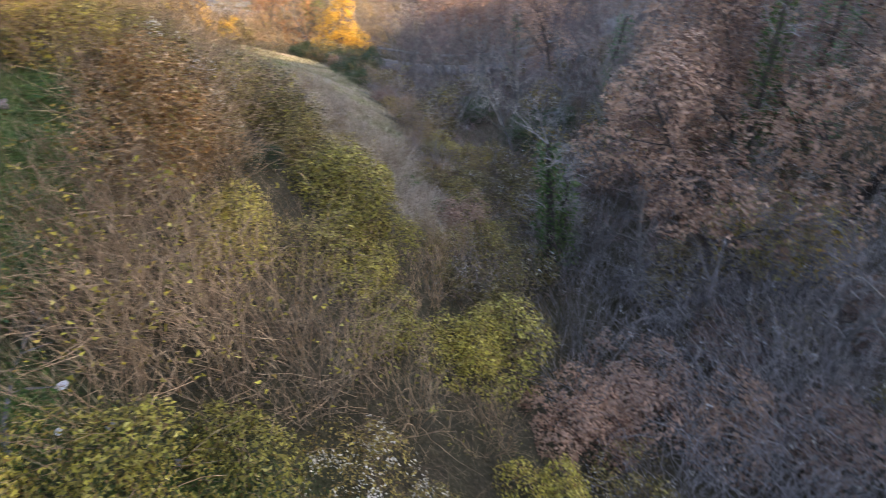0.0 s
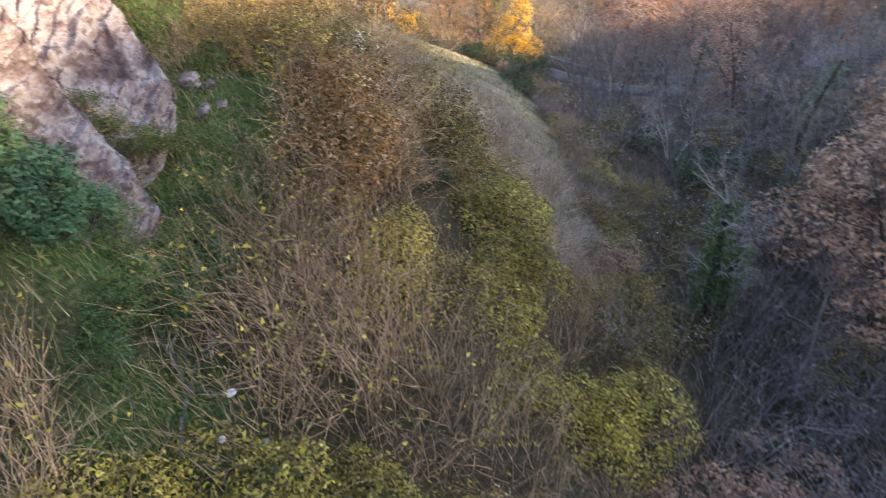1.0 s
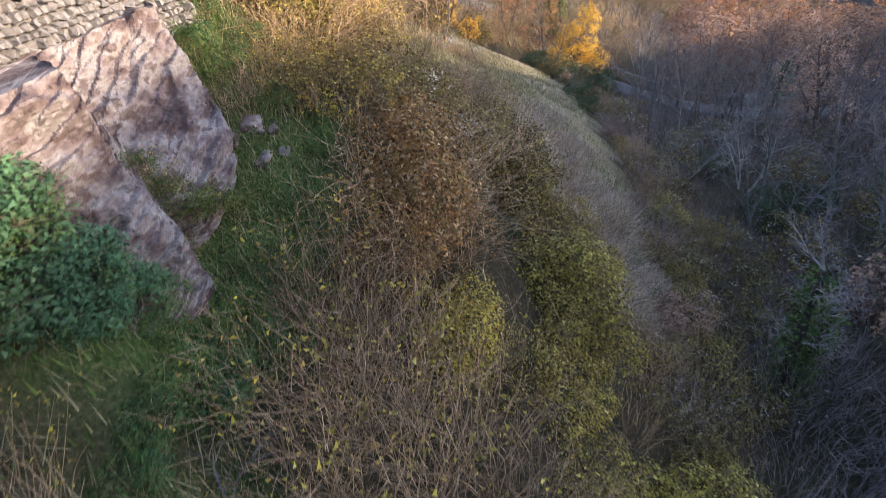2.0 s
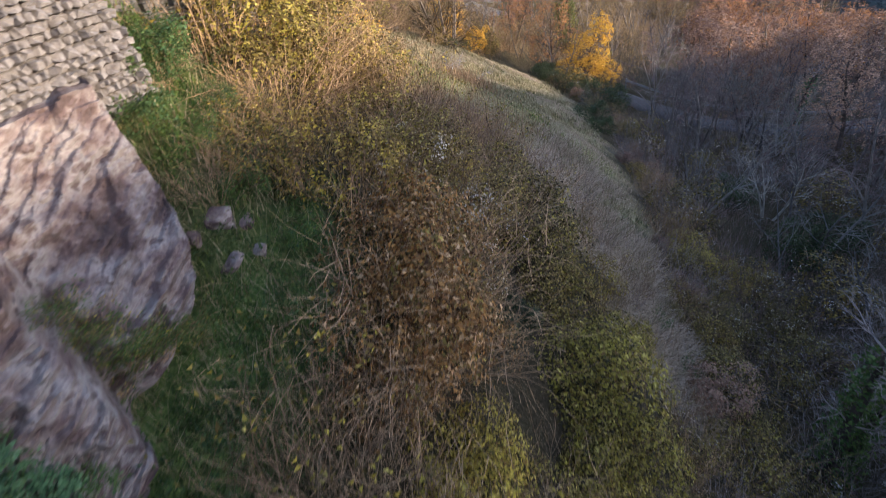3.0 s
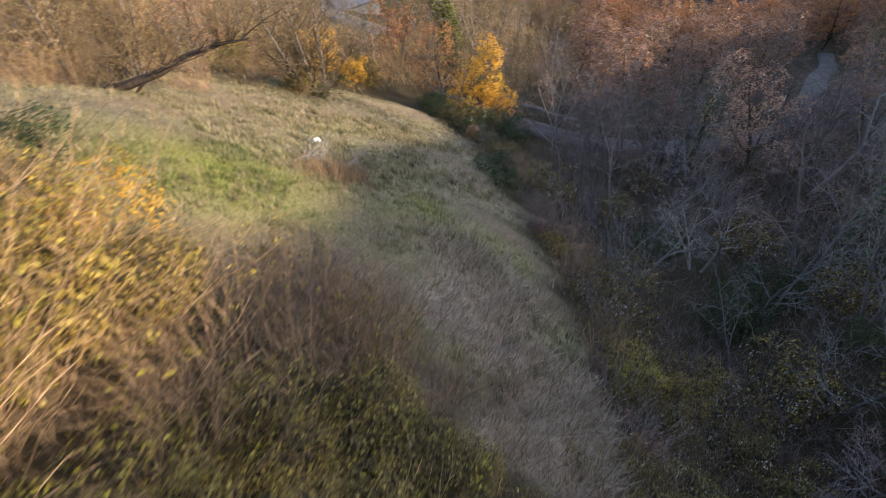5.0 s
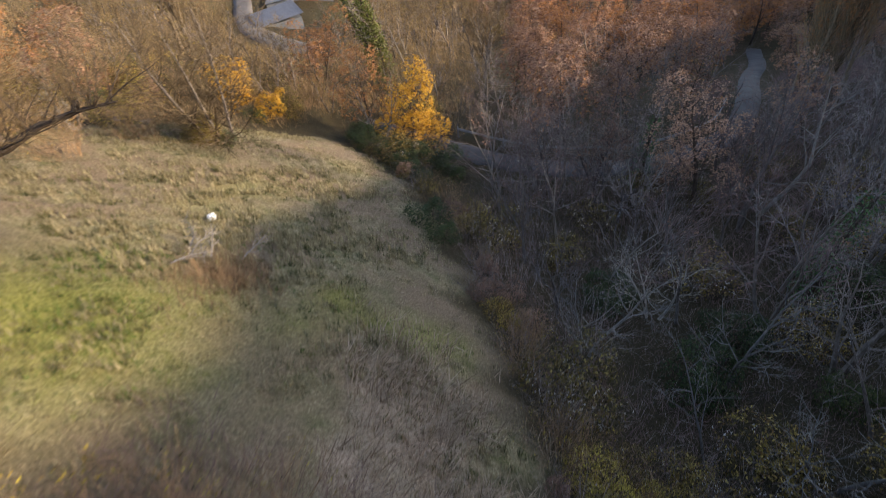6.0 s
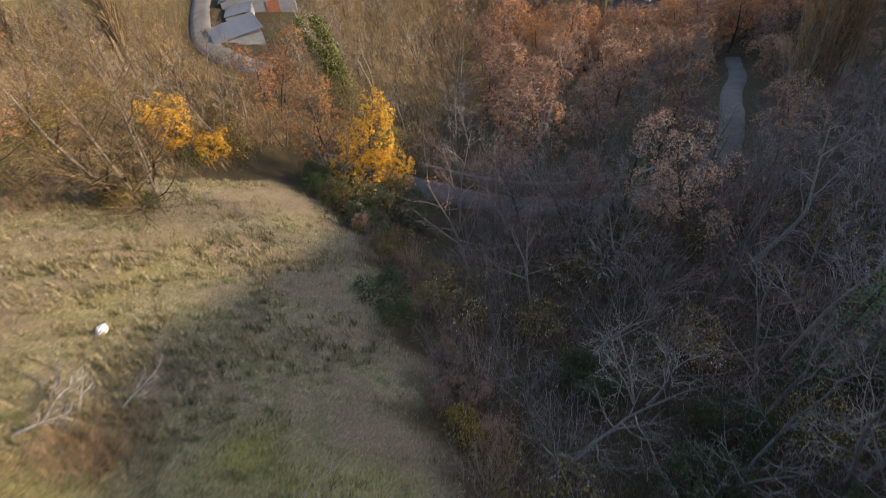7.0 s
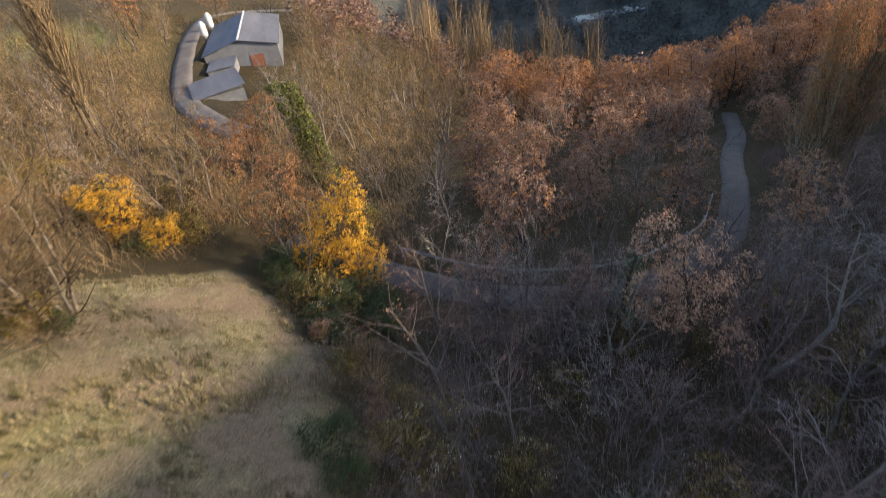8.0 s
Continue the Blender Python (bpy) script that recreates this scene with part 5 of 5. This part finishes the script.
# ---- special trees ----
def leafy_sleeve(r, axis, radius, count, mat, size):
    """Ivy round a trunk that runs along the axis points."""
    g = Geo()
    for i in range(count):
        t = r.random() * (len(axis) - 1.001)
        k = int(t)
        q = axis[k].lerp(axis[k + 1], t - k)
        a = r.random() * 6.283
        rad = radius * (0.55 + 0.6 * r.random()) * (0.7 + 0.5 * math.sin(7 * t + a) ** 2) * (1.1 - 0.6 * t / len(axis))
        g.leaf(q + Vector((math.cos(a) * rad, math.sin(a) * rad, r.gauss(0, 0.1))), r, size * r.uniform(0.7, 1.3), 0.8, 0.6)
    return g


def ivy_tree(x, y, height, radius, lean, seed, label, count=1600, leaf=0.11):
    r = random.Random(seed)
    axis = [Vector((lean[0] * t * t * height, lean[1] * t * t * height, t * height - 0.3)) for t in np.linspace(0, 1, 7)]
    wood, fine, tips = Geo(), Geo(), []
    wood.tube(axis, [0.17 * (1.1 - 0.75 * t) for t in np.linspace(0, 1, 7)], 6)
    for k in range(9):
        q = axis[3 + k % 4]
        grow(r, (wood, fine), tips, q, turned(Vector((0, 0, 1)), radians(r.uniform(35, 70)), r.random() * 6.28), height * 0.26, 0.03, 1, BARE)
    top = tagged(new("ivy_clad_tree"), label, "tree")
    part("trunk", wood, BARK_DARK, top)
    part("crown", fine, TWIG_GREY, top)
    sleeve = leafy_sleeve(r, axis, radius, count, LEAF_IVY, leaf)
    part("ivy", sleeve, (LEAF_MOSS if leaf > 0.15 else LEAF_GREEN) if seed % 2 else LEAF_IVY, top, "green ivy climbing the trunk")
    top.matrix_basis = Matrix.Translation((x, y, ground_z(x, y)))
    return top


ivy_tree(1.8, 13.7, 4.8, 0.55, (0, 0), 301, "broken trunk wrapped in green ivy", 1500)
ivy_tree(2.2, 14.0, 3.6, 0.45, (0.05, 0), 303, "short trunk wrapped in green ivy", 900)
ivy_tree(8.6, 16.0, 7.5, 0.6, (0.02, 0), 305, "oak trunk wrapped in dark ivy", 1700)
ivy_tree(11.8, 18.6, 8.0, 0.9, (0.06, 0), 306, "thick trunk wrapped in dark ivy", 2200)
ivy_tree(-14.6, 57.0, 8.0, 0.8, (-0.16, 0.1), 307, "leaning tree smothered in green ivy", 2600, 0.2)
ivy_tree(-15.8, 58.4, 7.6, 0.65, (-0.22, 0.05), 309, "leaning tree smothered in green ivy", 2200, 0.2)
ivy_tree(3.0, 41.5, 5.0, 0.6, (0.1, 0), 310, "bare tree with an ivy-wrapped trunk", 900)
ivy_tree(7.5, 30.5, 6.0, 0.7, (0.15, 0), 312, "bare tree with an ivy-wrapped trunk", 1200)

MEADOW_TREE = plant("meadow_tree", 320, {**BARE, "kids": (15, 9, 8), "from": (0.05, 0.12, 0.12)}, 6.6, 6, 0.26, 0.11, BARK_GREY, TWIG_TAN, LEAF_OCHRE, 900, 0.09, None, "many-stemmed bare tree on the open meadow")
r5 = random.Random(9)
put(MEADOW_TREE, -17.5, 35.6, 0.9, r5, tilt=1)
for x, y, scale in ((-23.5, 30.0, 0.75), (-25.5, 31.5, 0.8), (-24.5, 27.8, 0.7), (-27.5, 29.5, 0.8)):
    put(MEADOW_TREE, x, y, scale, r5)
PALE = plant("pale_tree", 321, dict(BARE, kids=(9, 7, 6), wander=(0.14, 0.2, 0.22, 0.22)), 8.0, 1, 0, 0.16, BARK_PALE, TWIG_GREY, None, 0, 0, None, "bare tree with pale grey trunk and limbs", lean=0.25)
copy_thing(PALE, Matrix.Translation((8.4, 38.3, ground_z(8.4, 38.3))))
SNAG = plant("pale_tree", 322, dict(BARE, kids=(8, 6, 5), wander=(0.12, 0.2, 0.22, 0.22)), 4.6, 3, 0.5, 0.07, BARK_PALE, BARK_PALE, None, 0, 0, None, "small bare tree with pale branches in the gully")
put(SNAG, 1.4, 29.4, 1.0, r5)
put(SNAG, -22.5, 33.5, 0.8, r5)
put(SNAG, 2.6, 39.8, 1.1, r5)
retire([MEADOW_TREE, PALE, SNAG])


def half_fallen_tree(x, y, seed):
    """A tree that lies out over the slope on one long limb, with thin branches rising from it."""
    r = random.Random(seed)
    limb, fine, tips = Geo(), Geo(), []
    axis = [Vector((-2.6, -0.5, -0.35)), Vector((-1.6, -0.2, 0.28)), Vector((-0.5, 0.1, 0.42)), Vector((0.6, 0.6, 0.62)), Vector((1.7, 1.1, 1.05)), Vector((2.9, 1.5, 1.25)), Vector((4.0, 1.8, 1.3))]
    limb.tube(axis, [0.24, 0.2, 0.18, 0.15, 0.11, 0.07, 0.03], 7)
    limb.tube([Vector((-0.7, 0.0, -0.45)), Vector((-0.5, 0.1, 0.0)), Vector((0.1, 0.35, 0.5))], [0.07, 0.08, 0.07], 6)
    for k in range(44):
        t = r.uniform(0.2, 5.9)
        q = axis[int(t)].lerp(axis[int(t) + 1], t - int(t))
        grow(r, (limb, limb, fine), tips, q, turned(Vector((0.25, 0.25, 1)).normalized(), radians(r.uniform(15, 70)), r.random() * 6.28), r.uniform(1.4, 2.8), 0.035, 1, BARE)
    top = tagged(new("leaning_tree"), "half-fallen bare tree with a dark low limb", "tree")
    part("trunk", limb, BARK_DARK, top)
    part("crown", fine, TWIG_TAN, top)
    top.matrix_basis = Matrix.Translation((x, y, ground_z(x, y)))


half_fallen_tree(-19.6, 26.5, 323)


def fallen_branch(x, y, length, turn, seed, label):
    r = random.Random(seed)
    g = Geo()
    z = ground_z(x, y) + 0.12
    tips = []
    grow(r, (g, g, g), tips, Vector((0, 0, 0)), Vector((1, 0, 0.25)), length, 0.035, 1, dict(BARE, up=(0, 0.0, 0.02, 0.02)))
    o = part("fallen_branch", g, BARK_ASH)
    o.matrix_basis = Matrix.Translation((x, y, z)) @ pose(0, 0, 0, 0, 0, turn)
    return tagged(o, label, "branch", kind="stuff")


for k, (x, y, turn) in enumerate(((-11.9, 23.5, 70), (-11.6, 23.9, 100), (-11.3, 23.2, 130), (-12.3, 24.2, 80), (-11.0, 24.2, 55), (-12.0, 23.0, 20))):
    fallen_branch(x, y, 1.0, turn, 400 + k, "dead grey branch on the brush heap")
fallen_branch(-4.6, 2.6, 1.6, 120, 420, "bare dead branch on the bank")
fallen_branch(-0.2, 3.0, 1.8, -30, 421, "pale dead branch among the shrubs")
brush("bramble_heap", scattered(900, -13.5, -9.5, 20.6, 25.2, lambda x, y: lump(x, y, -10.6, 22.9, 0.75, 0.9), 71), 0.7, TWIG_BROWN, "reddish bramble tangle on the meadow", 72, 12, 0.15, 0.02)
brush("purple_brush", scattered(1500, -9.5, -5.5, 15, 21.5, lambda x, y: lump(x, y, -8.2, 16.8, 1.4, 1.0), 73), 0.8, TWIG_RED, "purplish leafless brush on the slope", 74, 10, 0.18, 0.014)
brush("low_brush", scattered(260, -9.5, -7, 34, 37, lambda x, y: lump(x, y, -8.4, 35.4, 0.7, 0.6), 75), 0.5, TWIG_TAN, "small brown bush in the meadow", 76, 14, 0.15, 0.02)


# ---- farm ----
def block(name, lo, hi, mat, parent, label=""):
    g = Geo()
    g.box(lo, hi)
    return part(name, g, mat, parent, label)


def sheet_roof(name, x0, x1, y0, y1, z0, z1, parent, waves=60):
    """A corrugated sheet from the eave (x0, z0) to the ridge (x1, z1)."""
    g = Geo()
    n = waves * 2
    for k in range(n + 1):
        y = y0 + (y1 - y0) * k / n
        w = 0.03 if k % 2 else 0.0
        for x, z in ((x0, z0), (x1, z1)):
            g.v += [Vector((x, y, z + w)), Vector((x, y, z + w - 0.06))]
    for k in range(n):
        i = k * 4
        g.f += [(i, i + 4, i + 6, i + 2), (i + 1, i + 3, i + 7, i + 5), (i, i + 1, i + 5, i + 4), (i + 2, i + 6, i + 7, i + 3)]
    return part(name, g, ROOF_SHADED, parent)


def barn():
    top = tagged(new("barn"), "grey barn with a shallow corrugated gable roof", "barn")
    w, long, eave, rise, th = 9.4, 16.0, 2.5, 1.3, 0.25
    for x in (-w / 2, w / 2 - th):
        block("side_wall", (x, 0, -1.5), (x + th, long, eave), RENDERED, top)
    for y in (0, long - th):
        g = Geo()
        i = len(g.v)
        outline = [(-w / 2 + th, -1.5), (w / 2 - th, -1.5), (w / 2 - th, eave), (0, eave + rise - 0.08), (-w / 2 + th, eave)]
        g.v += [Vector((x, y, z)) for x, z in outline] + [Vector((x, y + th, z)) for x, z in outline]
        g.f += [(0, 1, 2, 3, 4), (9, 8, 7, 6, 5)] + [(j, j + 5, (j + 1) % 5 + 5, (j + 1) % 5) for j in range(5)]
        part("gable_wall", g, RENDERED, top)
    sheet_roof("roof", -w / 2 - 0.3, -0.02, -0.3, long + 0.3, eave + 0.02, eave + rise, top)
    sheet_roof("roof", w / 2 + 0.3, 0.02, -0.3, long + 0.3, eave + 0.02, eave + rise, top)
    block("ridge_cap", (-0.13, -0.35, eave + rise + 0.035), (0.13, long + 0.35, eave + rise + 0.1), WHITE_PLASTIC, top, "pale ridge cap")
    block("door", (0.9, -0.06, -0.4), (2.6, -0.003, 1.6), DOOR_RED, top, "small rusty red door")
    for k, y in enumerate((4, 9, 13)):
        g = Geo()
        g.box((1.2, y, 0), (3.4, y + 0.8, 0.04), Matrix.Translation((0, 0, eave + rise * 0.55)) @ Matrix.Rotation(math.atan2(rise, w / 2), 4, "Y"))
        part("roof_light", g, WHITE_PLASTIC, top, "pale translucent roof sheet")
    top.matrix_basis = Matrix.Translation((-34.6, 93.0, -9.4)) @ pose(0, 0, 0, 0, 0, 17)
    shed = tagged(new("lean_to_shed"), "low grey shed with a flat sheet roof", "shed")
    block("wall", (-2.6, -0.8, -1.5), (2.6, 5.6, 1.7), RENDERED, shed)
    sheet_roof("roof", -2.9, 2.9, -1.1, 5.9, 1.75, 2.25, shed, 24)
    shed.matrix_basis = Matrix.Translation((-32.6, 80.0, -9.3)) @ pose(0, 0, 0, 0, 0, 30)
    annex = tagged(new("annex"), "small flat-roofed annex joining shed and barn", "shed")
    block("wall", (-1.6, 0, -1.5), (1.6, 4.6, 1.8), RENDERED, annex)
    sheet_roof("roof", -1.75, 1.75, -0.1, 4.65, 1.85, 2.05, annex, 16)
    annex.matrix_basis = Matrix.Translation((-35.4, 87.6, -9.3)) @ pose(0, 0, 0, 0, 0, 17)


barn()


def feed_silo(x, y, label):
    g = Geo()
    n = 14
    rings = [(0.0, 0.25), (0.7, 1.0), (2.9, 1.0), (3.5, 0.55), (3.75, 0.15)]
    g.tube([Vector((0, 0, 0.9 + z)) for z, _ in rings], [r for _, r in rings], n)
    top = tagged(new("feed_silo"), label, "silo")
    part("tank", g, WHITE_PLASTIC, top, "white rounded tank")
    for k in range(4):
        leg = Geo()
        a = 0.785 + k * 1.5708
        leg.tube([Vector((math.cos(a) * 0.85, math.sin(a) * 0.85, -0.3)), Vector((math.cos(a) * 0.85, math.sin(a) * 0.85, 1.9))], [0.06, 0.06], 5)
        part("leg", leg, GALVANISED, top)
    top.matrix_basis = Matrix.Translation((x, y, ground_z(x, y))) @ Matrix.Diagonal((0.5, 0.5, 0.62, 1))


feed_silo(-43.2, 104.5, "white feed silo beside the farm track")
feed_silo(-42.0, 99.5, "white feed silo beside the barn")


# ---- guard rail of the lane ----
def guard_rail(first, last, offset, label):
    top = tagged(new("guard_rail"), label, "guard rail")
    line = LANE_LINE[first:last]
    d = np.gradient(line, axis=0)
    d /= np.hypot(d[:, 0], d[:, 1])[:, None]
    side = line + np.stack([-d[:, 1], d[:, 0]], 1) * offset
    z = LANE_Z[first:last]
    g = Geo()
    pts = [Vector((x, y, h + 0.68)) for (x, y), h in zip(side, z)]
    n = len(pts)
    for p, (dx, dy) in zip(pts, d):
        for u, v in ((0.03, -0.09), (-0.02, -0.045), (0.03, 0), (-0.02, 0.045), (0.03, 0.09), (0.05, 0.09), (0.05, -0.09)):
            g.v.append(p + Vector((-dy * u, dx * u, v)))
    for k in range(n - 1):
        for j in range(7):
            g.f.append((k * 7 + j, k * 7 + (j + 1) % 7, k * 7 + 7 + (j + 1) % 7, k * 7 + 7 + j))
    part("rail", g, GALVANISED, top)
    for k in range(0, n, 6):
        post = Geo()
        post.box((-0.05, -0.05, -0.5), (0.05, 0.05, 0.8), Matrix.Translation((side[k][0] - d[k][1] * 0.1, side[k][1] + d[k][0] * 0.1, z[k])))
        part("post", post, GALVANISED, top)


guard_rail(12, 62, 1.45, "weathered steel guard rail along the lane")


# ---- small things ----
def crumpled(name, x, y, size, mat, label, seed):
    bm = bmesh.new()
    bmesh.ops.create_icosphere(bm, subdivisions=3, radius=0.5)
    for v in bm.verts:
        k = v.co * 4 + Vector((seed, seed, 0))
        v.co *= 0.75 + 0.5 * abs(noise.noise(k)) + 0.2 * noise.noise(k * 2.7)
        v.co.z *= 0.6
    me = bpy.data.meshes.new(name)
    bm.to_mesh(me)
    bm.free()
    me.materials.append(mat)
    o = new(name, me)
    o.matrix_basis = Matrix.Translation((x, y, ground_z(x, y) + size * 0.2)) @ pose(0, 0, 0, 10, 5, seed * 37) @ Matrix.Diagonal((size, size * 0.75, size, 1))
    return tagged(o, label, "rubbish")


crumpled("plastic_bag", -13.3, 26.85, 0.42, WHITE_PLASTIC, "crumpled white plastic bag on the grass", 3)
crumpled("plastic_bag", -5.75, 1.75, 0.3, WHITE_PLASTIC, "torn white plastic bag on the bank", 5)
for k, (x, y, s) in enumerate(((-4.7, 3.5, 0.14), (-4.2, 3.2, 0.12), (-4.5, 3.0, 0.10), (-3.6, 3.0, 0.12), (-3.3, 3.4, 0.1))):
    crumpled("litter_scrap", x, y, s, (WHITE_PLASTIC, GALVANISED)[k % 2], "scrap of pale litter under the shrubs", 11 + k)
pipe = Geo()
pipe.tube([Vector((0, 0, 0)), Vector((0.55, -0.1, -0.2))], [0.045, 0.045], 12)
pipe_ob = part("drain_pipe", pipe, GALVANISED)
pipe_ob.matrix_basis = Matrix.Translation((-6.75, 3.78, 7.25))
tagged(pipe_ob, "short grey drain pipe out of the bank", "pipe")
